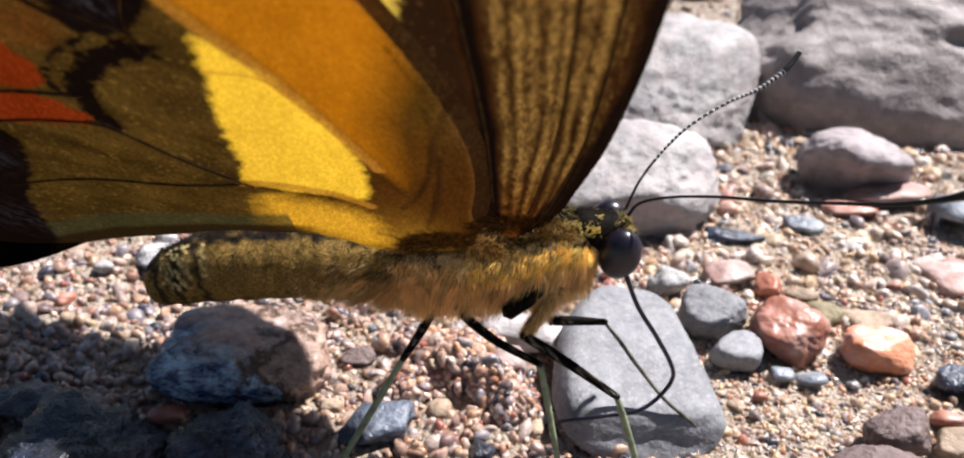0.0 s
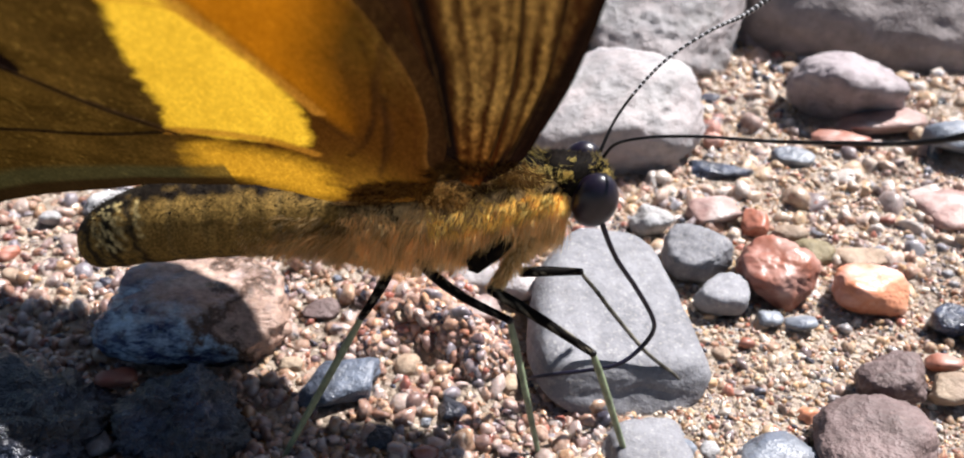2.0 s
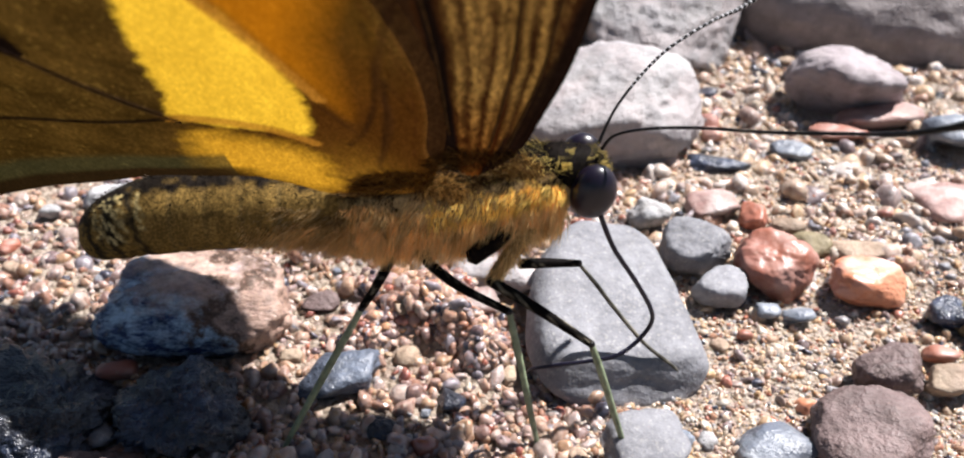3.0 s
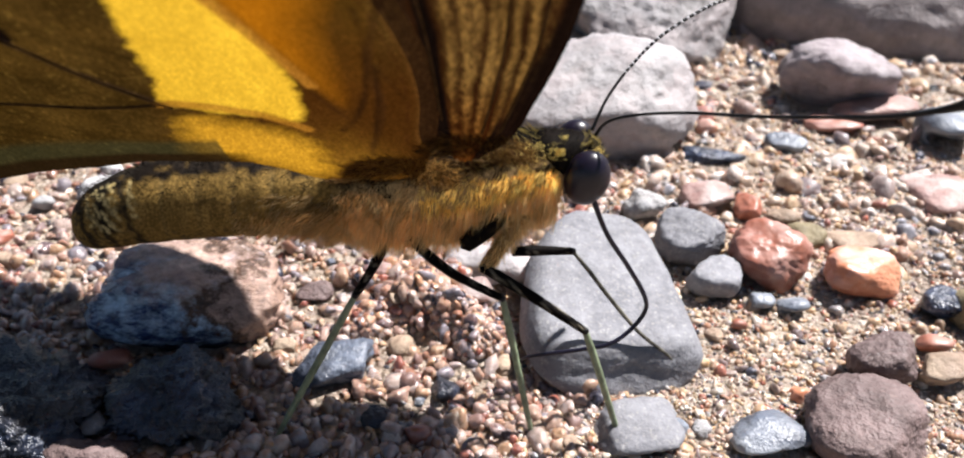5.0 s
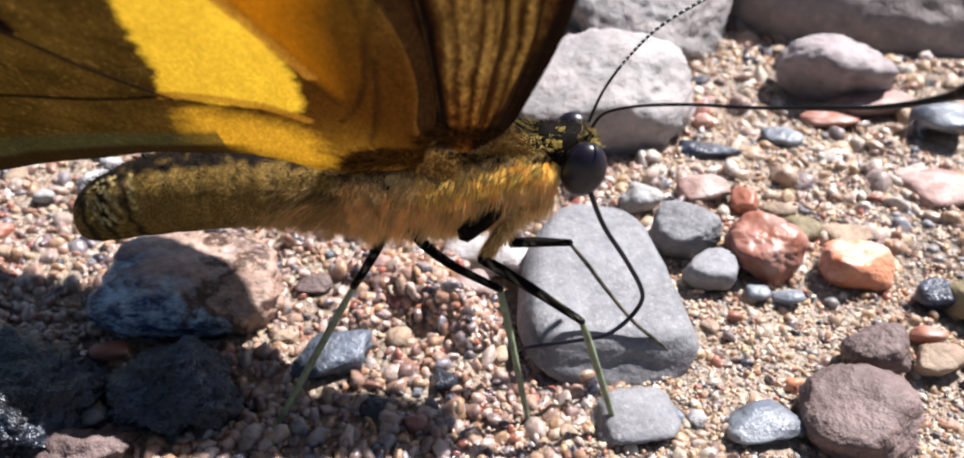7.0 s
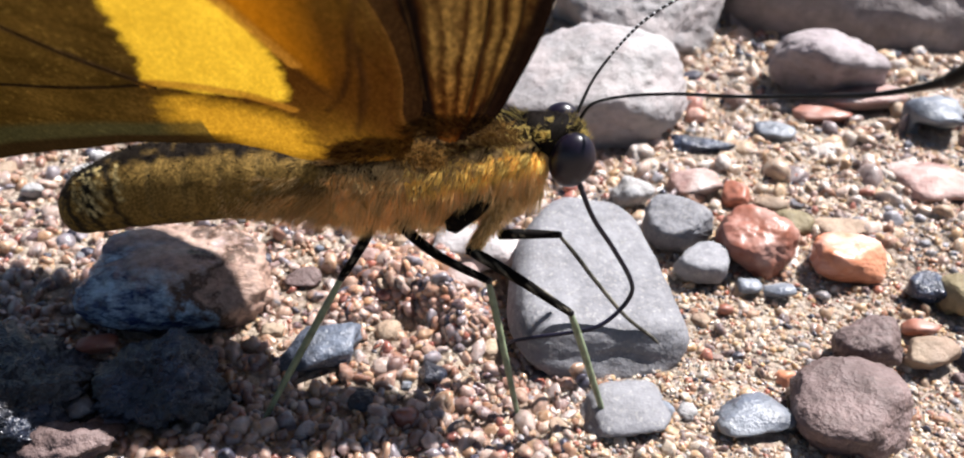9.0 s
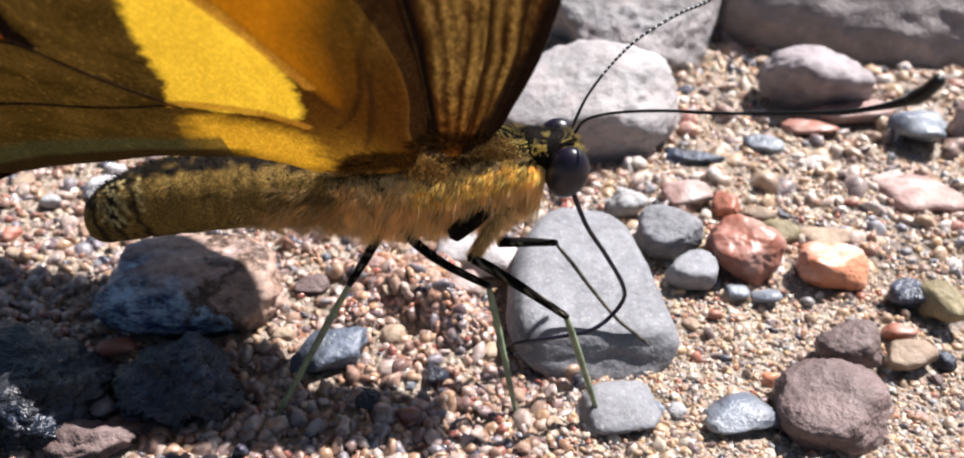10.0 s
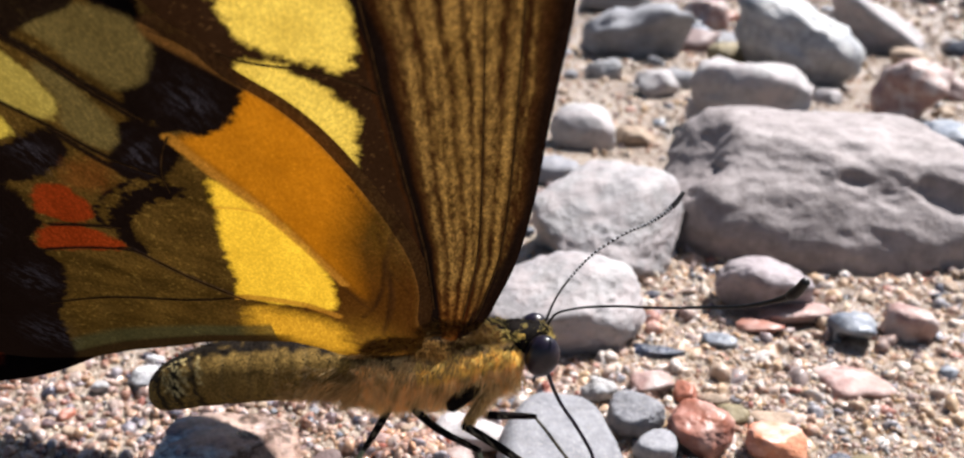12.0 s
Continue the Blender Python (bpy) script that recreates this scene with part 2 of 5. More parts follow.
def grain_material(name, tint, dull=0.06):
    """Quartz, feldspar and dark grains, each of its own colour."""
    m, t, bsdf = material(name)
    geo = t.nodes.new("ShaderNodeNewGeometry")
    r = geo.outputs["Random Per Island"]
    tones = [(0.0, (0.74, 0.6, 0.47)), (0.08, (0.56, 0.36, 0.26)), (0.15, (0.86, 0.8, 0.72)), (0.24, (0.66, 0.5, 0.4)), (0.32, (0.3, 0.24, 0.25)),
             (0.38, (0.8, 0.61, 0.4)), (0.46, (0.5, 0.42, 0.4)), (0.52, (0.92, 0.88, 0.83)), (0.6, (0.56, 0.25, 0.19)), (0.64, (0.09, 0.1, 0.15)),
             (0.68, (0.78, 0.6, 0.42)), (0.76, (0.46, 0.48, 0.54)), (0.82, (0.8, 0.66, 0.57)), (0.9, (0.44, 0.32, 0.28)), (0.95, (0.86, 0.77, 0.67))]
    c = ramp(t, r, tones, True)
    co = t.nodes.new("ShaderNodeTexCoord").outputs["Object"]
    fine = node(t, "ShaderNodeTexNoise", Scale=2200.0, Detail=4.0, Roughness=0.7)
    t.links.new(co, fine.inputs["Vector"])
    c = mixed(t, c, ramp(t, fine.outputs["Fac"], [(0.3, (0.6, 0.58, 0.56)), (0.6, (1, 1, 1))]), 0.8, "MULTIPLY")
    c = mixed(t, c, tint, 1.0, "MULTIPLY")
    t.links.new(c, bsdf.inputs["Base Color"])
    mul = t.nodes.new("ShaderNodeMath")
    mul.operation = "MULTIPLY_ADD"
    t.links.new(r, mul.inputs[0])
    mul.inputs[1].default_value, mul.inputs[2].default_value = 0.3, dull
    t.links.new(mul.outputs[0], bsdf.inputs["Roughness"])
    bump(t, fine.outputs["Fac"], 0.5, 0.0002, bsdf.inputs["Normal"])
    bsdf.inputs["Subsurface Weight"].default_value, bsdf.inputs["Subsurface Scale"].default_value = 0.7, 0.0004
    bsdf.inputs["Subsurface Radius"].default_value = (1.0, 0.8, 0.65)
    # the film of water on wet grains
    bsdf.inputs["Coat Weight"].default_value, bsdf.inputs["Coat Roughness"].default_value = (0.9, 0.04) if dull < 0.2 else (0.2, 0.15)
    return m


def scale_material(name, rough, gloss, lit=False, wear=1800.0):
    """A skin of fine scales whose colour is laid corner by corner; lit: a thin wing that lets light through."""
    m, t, bsdf = material(name)
    a = t.nodes.new("ShaderNodeAttribute")
    a.attribute_name = "scale_colour"
    co = t.nodes.new("ShaderNodeTexCoord").outputs["Object"]
    stretch = node(t, "ShaderNodeMapping", Scale=(1.0, 0.45, 1.0))
    t.links.new(co, stretch.inputs["Vector"])
    fine = node(t, "ShaderNodeTexNoise", Scale=wear * 3.4, Detail=3.0, Roughness=0.8)
    mid = node(t, "ShaderNodeTexNoise", Scale=wear * 0.35, Detail=5.0, Roughness=0.6)
    for n in (fine, mid):
        t.links.new(stretch.outputs[0], n.inputs["Vector"])
    c = mixed(t, a.outputs["Color"], ramp(t, fine.outputs["Fac"], [(0.36, (0.45, 0.42, 0.38)), (0.52, (1.0, 0.97, 0.92)), (0.66, (1.75, 1.65, 1.45))]), 0.85, "MULTIPLY")
    c = mixed(t, c, ramp(t, mid.outputs["Fac"], [(0.35, (0.55, 0.53, 0.5)), (0.65, (0.77, 0.755, 0.735))]), 1.0, "MULTIPLY")
    t.links.new(c, bsdf.inputs["Base Color"])
    bsdf.inputs["Roughness"].default_value = rough
    bsdf.inputs["Specular IOR Level"].default_value = gloss
    bump(t, fine.outputs["Fac"], 0.5, 0.00008, bsdf.inputs["Normal"])
    if lit:
        b = t.nodes.new("ShaderNodeAttribute")
        b.attribute_name = "lit_colour"
        d = mixed(t, b.outputs["Color"], ramp(t, fine.outputs["Fac"], [(0.3, (0.72, 0.68, 0.6)), (0.62, (1.1, 1.1, 1.06))]), 0.5, "MULTIPLY")
        d = mixed(t, d, ramp(t, mid.outputs["Fac"], [(0.35, (0.6, 0.58, 0.54)), (0.65, (0.73, 0.73, 0.73))]), 1.0, "MULTIPLY")
        glow = t.nodes.new("ShaderNodeBsdfTranslucent")
        t.links.new(d, glow.inputs["Color"])
        add = t.nodes.new("ShaderNodeAddShader")
        t.links.new(bsdf.outputs[0], add.inputs[0])
        t.links.new(glow.outputs[0], add.inputs[1])
        t.links.new(add.outputs[0], t.nodes["Material Output"].inputs["Surface"])
    return m


def plain_material(name, colour, rough, gloss=0.5, spread=0.25, size=1500.0, relief_strength=0.3):
    m, t, bsdf = material(name)
    co = t.nodes.new("ShaderNodeTexCoord").outputs["Object"]
    fine = node(t, "ShaderNodeTexNoise", Scale=size, Detail=4.0, Roughness=0.65)
    t.links.new(co, fine.inputs["Vector"])
    lo, hi = tuple(c * (1 - spread) for c in colour), tuple(c * (1 + spread) for c in colour)
    t.links.new(ramp(t, fine.outputs["Fac"], [(0.35, lo), (0.65, hi)]), bsdf.inputs["Base Color"])
    bsdf.inputs["Roughness"].default_value, bsdf.inputs["Specular IOR Level"].default_value = rough, gloss
    bump(t, fine.outputs["Fac"], relief_strength, 0.00005, bsdf.inputs["Normal"])
    return m


def hair_material(name):
    """Fine hairs, each of its own colour, that let some light through."""
    m, t, bsdf = material(name)
    a = t.nodes.new("ShaderNodeAttribute")
    a.attribute_name = "scale_colour"
    c = mixed(t, a.outputs["Color"], (0.98, 0.95, 0.88), 1.0, "MULTIPLY")
    t.links.new(c, bsdf.inputs["Base Color"])
    bsdf.inputs["Roughness"].default_value, bsdf.inputs["Specular IOR Level"].default_value = 0.6, 0.04
    glow = t.nodes.new("ShaderNodeBsdfTranslucent")
    t.links.new(c, glow.inputs["Color"])
    mix = node(t, "ShaderNodeMixShader", Fac=0.6)
    t.links.new(bsdf.outputs[0], mix.inputs[1])
    t.links.new(glow.outputs[0], mix.inputs[2])
    t.links.new(mix.outputs[0], t.nodes["Material Output"].inputs["Surface"])
    return m


# the second grain tint is darker: shade under the butterfly put into the colour
SAND, GRAINS, SHADED = sand_material(), grain_material("gravel_grains", (0.56, 0.505, 0.455)), grain_material("shaded_grains", (0.455, 0.38, 0.37))
COOL = grain_material("mixed_grains", (0.53, 0.49, 0.48), 0.36)
RUSTY = grain_material("rusty_grains", (0.57, 0.43, 0.39))
WING, SKIN, FUR = scale_material("wing_scales", 0.7, 0.0, True), scale_material("body_scales", 0.65, 0.03), hair_material("body_hair")
EYE_BLACK = plain_material("eye_black", (0.007, 0.004, 0.011), 0.33, 0.42, 0.2, 9000.0, relief_strength=0.02)
HORN = plain_material("black_horn", (0.006, 0.005, 0.005), 0.4, 0.25)
TONGUE = plain_material("tongue", (0.009, 0.008, 0.018), 0.35, 0.3)
STRIPED = plain_material("mottled_shin", (0.1, 0.09, 0.07), 0.5, 0.3, 0.9, 700.0)
SHIN = plain_material("green_shin", (0.16, 0.19, 0.115), 0.45, 0.4, 0.35)
BAND = plain_material("white_band", (0.34, 0.33, 0.34), 0.6)


# ---- the ground: one sheet, fine round the butterfly, out to the horizon ----
MOUNDS = [(-1.2, 53.0, 2.6, 2.2, 2.2), (1.6, 50.6, 2.0, 1.6, 1.9), (2.9, 48.6, 1.5, 1.2, 1.2), (-3.9, 56.2, 2.4, 1.6, 1.5), (-4.8, 51.0, 1.6, 1.2, 0.9), (0.6, 56.0, 2.0, 1.6, 1.4)]


def relief(x, y):
    """Height of the sand in mm."""
    p = Vector((x * 0.035, y * 0.035, 0.0))
    q = Vector((x * 0.22, y * 0.22, 3.0))
    near = 1.0 / (1.0 + (max(0.0, math.hypot(x, y - 60) - 250) / 400) ** 2)
    heap = sum(h * math.exp(-(((x - a) / r) ** 2 + ((y - b) / d) ** 2) ** 1.5) for a, b, r, d, h in MOUNDS) if abs(x) < 20 and 40 < y < 66 else 0.0
    return -0.35 + heap * (1 + 0.5 * noise.noise(q * 3.0)) + near * (0.9 * noise.noise(p) + 0.45 * noise.noise(q) + 0.2 * noise.noise(q * 3.1))


def build_ground():
    n = 300
    s = np.linspace(-1, 1, n)
    g = 34 * s + 40000 * np.sign(s) * np.abs(s) ** 9 + 260 * s ** 3
    xs, ys = g, g + 62
    verts = [(x, y, relief(x, y)) for y in ys for x in xs]
    i = np.arange(n - 1)
    a = (i[:, None] * n + i[None]).ravel()
    me = mesh_fast("ground", verts, np.stack([a, a + 1, a + n + 1, a + n], 1))
    me.materials.append(SAND)
    tagged(new("ground", me), "damp tan sand of a stony river bank", "sand", kind="structure")


build_ground()


# ---- stones ----
def stone_shape(w, d, h, seed, boxy=0.4, rough=0.1, facets=5, sub=4, fine=0.03, pits=0, cuts=()):
    """A stone's skin in mm: a squared ball with worn flat cuts, hollows and grit."""
    rnd = random.Random(seed)
    v, fc = BALLS[sub]
    p = 2 + 3 * boxy
    r = (np.abs(v) ** p).sum(1) ** (-1 / p)
    worn = []
    for _ in range(facets):
        m = np.array([rnd.gauss(0, 1), rnd.gauss(0, 1), rnd.gauss(0.15, 0.8)])
        worn.append((m, rnd.uniform(0.72, 0.95)))
    for m, c in worn + [(np.array(q[:3], float), q[3]) for q in cuts]:
        m = m / np.linalg.norm(m)
        far = c / np.maximum(v @ m, 1e-3)
        k = 14.0 if boxy < 0.5 else 26.0
        r = -np.log(np.exp(-k * r) + np.exp(-k * np.minimum(far, 4))) / k
    off = Vector((rnd.uniform(-50, 50), rnd.uniform(-50, 50), rnd.uniform(-50, 50)))
    for i, q in enumerate(v):
        s = Vector(q)
        r[i] *= 1 + rough * noise.noise(s * 1.6 + off) + rough * 0.5 * noise.noise(s * 3.7 - off) + fine * noise.noise(s * 9 + off) + fine * 0.5 * noise.noise(s * 21 - off)
    for _ in range(pits):
        m = np.array([rnd.uniform(-1, 1), rnd.uniform(-1, -0.2), rnd.uniform(-0.1, 0.9)])
        m /= np.linalg.norm(m)
        wide = rnd.uniform(0.05, 0.14)
        r *= 1 - rnd.uniform(0.4, 0.75) * wide * np.exp(-((1 - v @ m) * 2 / wide ** 2) ** 2)
    out = v * r[:, None]
    lo, hi = out.min(0), out.max(0)
    return ((out - (lo + hi) / 2) / (hi - lo)) * (w, d, h), fc


SEED = [100]
TAKEN = []


def stone(name, label, x, y, w, d, h, rz, mat, sink=0.25, tilt=(0, 0), boxy=0.4, rough=0.1, facets=5, sub=4, group="", fine=0.045, category="stone", taper=0.0, undercut=0.0, pits=0, cuts=()):
    """One stone of that width, depth and height in mm, sunk a little into the sand."""
    SEED[0] += 1
    v, fc = stone_shape(w, d, h, SEED[0], boxy, rough, facets, sub, fine, pits, cuts)
    v[:, 0] *= 1 - taper * v[:, 1] / (d / 2)
    v[:, 1] += (undercut or (0.45 if y < 100 else 0.02) * d) * np.clip(0.3 - v[:, 2] / h, 0, 1) * np.clip(-v[:, 1] / d * 4, 0, 1)
    me = mesh_fast(name, v, fc)
    me.materials.append(mat)
    ob = new(name, me)
    ob.matrix_world = pose(x * MM, y * MM, (h * (0.5 - sink) - 0.2) * MM, tilt[0], tilt[1], rz)
    TAKEN.append((x, y, max(w, d) * 0.5, min(w, d) * 0.5))
    return tagged(ob, label, category, group)


# stones round the head and the feeding tongue
stone("stone", "smooth light grey stone that the butterfly's tongue touches", 11.0, 52.4, 10.9, 16.2, 4.6, 0, GREY, 0.14, (5, 5), 0.14, 0.04, 0, 5, fine=0.008, taper=0.18, undercut=0.4, cuts=[(0.1, 0.0, 1, 0.66), (0.9, 0.15, 0.2, 0.88), (0.1, -1.0, 0.22, 0.74)])
stone("pebble", "pale grey rounded pebble on wet sand", 18.5, 60.3, 5.2, 5.2, 3.8, 0, GREY, 0.22, (0, 0), 0.2, 0.08, 3, sub=5, category="pebble", undercut=1.2, cuts=[(-0.2, -0.2, 1, 0.72), (0.5, -0.8, 0.1, 0.8)])
stone("pebble", "small blue-grey pebble between larger ones", 19.3, 56.0, 4.0, 3.6, 2.5, 0, GREY, 0.22, (0, 0), 0.3, 0.06, 2, category="pebble", undercut=0.6, cuts=[(0.1, -0.1, 1, 0.75)])
stone("pebble", "brick-red pebble with a whitish worn top", 23.6, 57.8, 5.9, 5.6, 4.6, -25, RED, 0.22, (0, 10), 0.25, 0.1, 2, sub=5, category="pebble", undercut=1.0, cuts=[(-0.3, -0.3, 0.9, 0.74), (0.6, -0.5, 0.5, 0.8)])
stone("pebble", "orange quartz pebble with a smooth skin", 30.0, 56.3, 5.4, 4.0, 3.0, -8, ORANGE, 0.2, (0, 4), 0.35, 0.06, 1, sub=5, category="pebble", undercut=0.5, cuts=[(0, 0.0, 1, 0.76), (0.7, -0.4, 0.5, 0.8)])
stone("pebble", "tiny slate-blue pebble in wet sand", 22.4, 54.0, 1.7, 1.7, 1.1, 0, BLUE, 0.3, sub=3, category="pebble")
stone("pebble", "small blue-grey flat pebble in wet sand", 24.4, 53.6, 2.3, 1.7, 1.1, 10, BLUE, 0.3, sub=3, category="pebble")
stone("pebble", "white and grey angular pebble behind the grey stone", 15.8, 65.5, 3.3, 3.6, 2.6, 20, WHITE, 0.25, (0, 0), 0.5, 0.15, 7, category="pebble")
stone("pebble", "dusky red flat pebble", 21.2, 66.9, 4.2, 3.5, 2.2, 10, PINK, 0.25, boxy=0.6, category="pebble")
stone("pebble", "red-brown upright pebble among others", 24.2, 65.5, 2.5, 3.4, 2.4, 0, RED, 0.25, category="pebble")
stone("pebble", "grey-green pebble half sunk in sand", 27.7, 61.7, 3.4, 3.2, 2.0, 0, OLIVE, 0.3, category="pebble")
stone("pebble", "cream-yellow little pebble in the sand", 26.8, 64.5, 2.7, 2.0, 1.4, -10, TAN, 0.25, category="pebble")
stone("stone", "grey-pink rounded stone with a shaded underside", 38.2, 87.2, 11.4, 9.4, 7.4, -5, MAUVE, 0.2, (0, 0), 0.15, 0.1, 2, 5, undercut=2.0, cuts=[(-0.55, -0.7, -0.25, 0.7), (0.35, 0.1, 0.9, 0.72), (0.3, -0.7, -0.3, 0.76)])
stone("stone", "flat pinkish stone lying in the sand", 40.9, 83.8, 9.0, 4.6, 2.4, 8, PINK, 0.3, (0, 0), 0.6, 0.1, 5)
stone("stone", "blue-grey angular stone with a dark shaded foot", 45.9, 78.4, 5.2, 6.0, 3.6, 12, BLUE, 0.2, (0, 0), 0.7, 0.08, 6, undercut=5.0)
stone("stone", "pink-white angular stone beside the blue one", 52.3, 79.5, 5.6, 6.0, 4.6, -15, PINK, 0.25, (0, 0), 0.6, 0.12, 6)
stone("stone", "flat red-pink stone worn level with the sand", 41.6, 68.4, 7.2, 7.6, 3.0, 0, PINK, 0.5, (0, 0), 0.4, 0.12, 5)
stone("boulder", "large grey-brown stone with pits and a dark flank", 54.0, 113.5, 47, 31, 25.5, -3, BOULDER, 0.36, (1, 2), 0.62, 0.08, 1, 6, fine=0.02, undercut=0.3, pits=12, cuts=[(0.0, -0.75, 0.5, 0.88), (-0.8, -0.1, 0.5, 1.0), (0.0, -0.2, 1, 0.9)])
stone("stone", "large whitish stone with a cleft at its foot", 21.0, 102.0, 19.5, 24, 13.5, -22, PALE, 0.2, (12, 0), 0.5, 0.07, 3, 5, undercut=7.0, cuts=[(0.1, -0.6, 0.75, 0.72), (0.8, -0.3, 0.3, 0.8), (0.0, -0.85, -0.4, 0.74)])
stone("stone", "white stone with a pinkish stain behind the head", 13.4, 79.0, 16.8, 15.5, 9.4, -33, PALE, 0.16, (6, -3), 0.4, 0.06, 2, 5, undercut=0.6, cuts=[(0.0, -0.45, 0.85, 0.68), (0.6, -0.75, -0.12, 0.72), (0.85, -0.2, 0.5, 0.8)])
stone("stone", "pale grey rounded stone behind the boulder", 62.4, 178.0, 27, 17, 18, 0, PALE, 0.2, (0, 8), boxy=0.1, rough=0.2, undercut=4.0)
stone("stone", "white stone banded with bluish grey", 90.7, 235.0, 37, 24, 24, -35, BANDED, 0.15, (10, 28), boxy=0.5, rough=0.2, facets=9, undercut=8.0)
stone("stone", "dark grey stone with broken faces", 56.2, 270.0, 35, 21, 19, 5, GREY, 0.2, (0, -12), boxy=0.3, rough=0.25, facets=9, undercut=8.0)
stone("stone", "light grey egg-shaped stone", 25.9, 161.5, 12.5, 12, 9.8, 0, PALE, 0.2, boxy=0.2, facets=2, rough=0.05)
stone("stone", "small pale stone on the far bank", 50.7, 211.0, 11, 10.6, 7.4, 0, PALE, 0.2)
stone("stone", "grey-green stone beside the white one", 77.9, 249.0, 11.4, 13.6, 9.5, 0, OLIVE, 0.2)
stone("stone", "long pale stone with a dark end", 137.7, 288.5, 38, 16, 16, -35, PALE, 0.15, (0, 25), boxy=0.5, rough=0.2, facets=9, undercut=8.0)
stone("stone", "pointed pinkish stone behind the boulder", 103.2, 191.7, 15.3, 15, 17, 0, PINK, 0.2, (0, 20), boxy=0.4, rough=0.25, facets=12)
stone("stone", "blue-grey stone half hidden by the boulder", 92.7, 150.1, 12, 18, 10, 0, BLUE, 0.2)
stone("stone", "grey stone in the distance", 66.7, 381.0, 32, 16, 13, 0, GREY, 0.2)
stone("stone", "reddish stone in the distance", 92.1, 333.0, 17, 17, 14, 0, PINK, 0.2)
stone("stone", "little whitish stone far back", 40.3, 233.0, 10.2, 8, 6, 0, WHITE, 0.2)
stone("stone", "little tan stone far back", 36.5, 162.4, 8.2, 6.2, 4.3, 0, TAN, 0.2)
# stones under and before the butterfly
stone("stone", "pied stone, blue-black with a pink end", -16.3, 51.9, 12.8, 8.4, 5.3, 3, MIXED, 0.16, (0, 3), 0.35, 0.1, 3, 5, fine=0.06, undercut=0.8, cuts=[(0.05, -0.7, 0.7, 0.7), (0, 0.1, 1, 0.84), (-0.8, -0.2, 0.5, 0.82)])
stone("stone", "dark slate stone in the wings' shadow", -14.9, 43.0, 8.0, 7.8, 4.4, 10, SLATE, 0.25, boxy=0.55, rough=0.22, facets=9, fine=0.17, sub=5, undercut=0.8)
stone("stone", "broad dark slate stone in the wings' shadow", -24.0, 43.2, 10.6, 10.4, 4.2, -10, SLATE, 0.25, boxy=0.55, rough=0.22, facets=9, fine=0.17, sub=5, undercut=0.8)
stone("stone", "jagged dark purple splinter before the broad slate stone", -18.6, 38.6, 5.6, 3.6, 2.4, 20, PURPLE, 0.25, boxy=0.6, rough=0.3, facets=11, fine=0.12)
stone("stone", "rough blue-black stone in the wings' shadow", -29.5, 47.5, 5.5, 5.0, 2.8, 0, SLATE, 0.25, boxy=0.55, rough=0.3, facets=11, fine=0.1)
stone("pebble", "sharp grey chip between the slate stones", -19.2, 41.6, 1.9, 1.8, 1.7, 30, GREY, 0.2, boxy=0.6, rough=0.2, facets=9, sub=3, category="pebble")
stone("pebble", "dark red chip wedged under the pied stone", -20.3, 47.4, 2.6, 1.8, 1.2, 10, RED, 0.25, sub=3, category="pebble")
stone("stone", "dark blue slate chip with a bright face", -6.2, 46.5, 5.8, 4.4, 2.4, 25, DUSK, 0.25, (4, -8), 0.7, 0.12, 8)
stone("pebble", "dark blue little pebble", 0.7, 44.8, 1.8, 2.2, 1.6, 0, SLATE, 0.25, sub=3, category="pebble")
stone("stone", "dull purple stone with a rough skin", 25.1, 41.7, 7.2, 7.2, 3.8, -8, PURPLE, 0.3, boxy=0.2, rough=0.12, facets=2, sub=5, undercut=0.6, cuts=[(-0.2, -0.1, 1, 0.8)])
stone("pebble", "brown pebble with a hollow in its side", 28.0, 47.0, 4.5, 4.2, 3.4, 0, PURPLE, 0.22, boxy=0.25, rough=0.12, facets=2, sub=5, category="pebble", undercut=1.6, cuts=[(-0.3, 0.0, 1, 0.8), (0.7, -0.3, 0.4, 0.8)])
stone("pebble", "brown pebble sunk in wet sand", 32.0, 46.7, 3.8, 2.8, 2.0, 0, TAN, 0.25, category="pebble")
stone("pebble", "pink pebble beside the grey stone", 2.5, 54.1, 2.9, 2.8, 2.0, 0, PINK, 0.25, category="pebble")
stone("pebble", "flat mauve pebble in gravel", -8.6, 54.6, 2.7, 2.4, 1.2, 0, PURPLE, 0.3, category="pebble")
stone("stone", "bluish grey stone at the forefoot", 11.7, 41.4, 5.2, 4.6, 2.2, 8, GREY, 0.25)
stone("stone", "bluish stone half sunk in sand", 19.5, 41.2, 5.0, 3.8, 1.8, 0, BLUE, 0.25)
stone("pebble", "round white pebble behind the abdomen", -31.4, 65.6, 1.7, 1.6, 1.3, 0, WHITE, 0.2, boxy=0.1, facets=1, sub=3, category="pebble")
stone("stone", "pale pink stone under the chest", 3.6, 57.4, 6.8, 6.0, 3.0, 0, PALE, 0.3)
stone("stone", "grey-white pitted stone behind the abdomen", -26.5, 67.0, 5.6, 4.4, 2.6, 5, WHITE, 0.35, rough=0.2)
stone("pebble", "olive upright oblong pebble", 36.3, 51.9, 2.5, 4.6, 3.0, 12, OLIVE, 0.25, category="pebble")
stone("pebble", "tiny bright red pebble", 20.1, 51.5, 1.1, 0.9, 0.8, 0, RED, 0.25, sub=2, category="pebble")
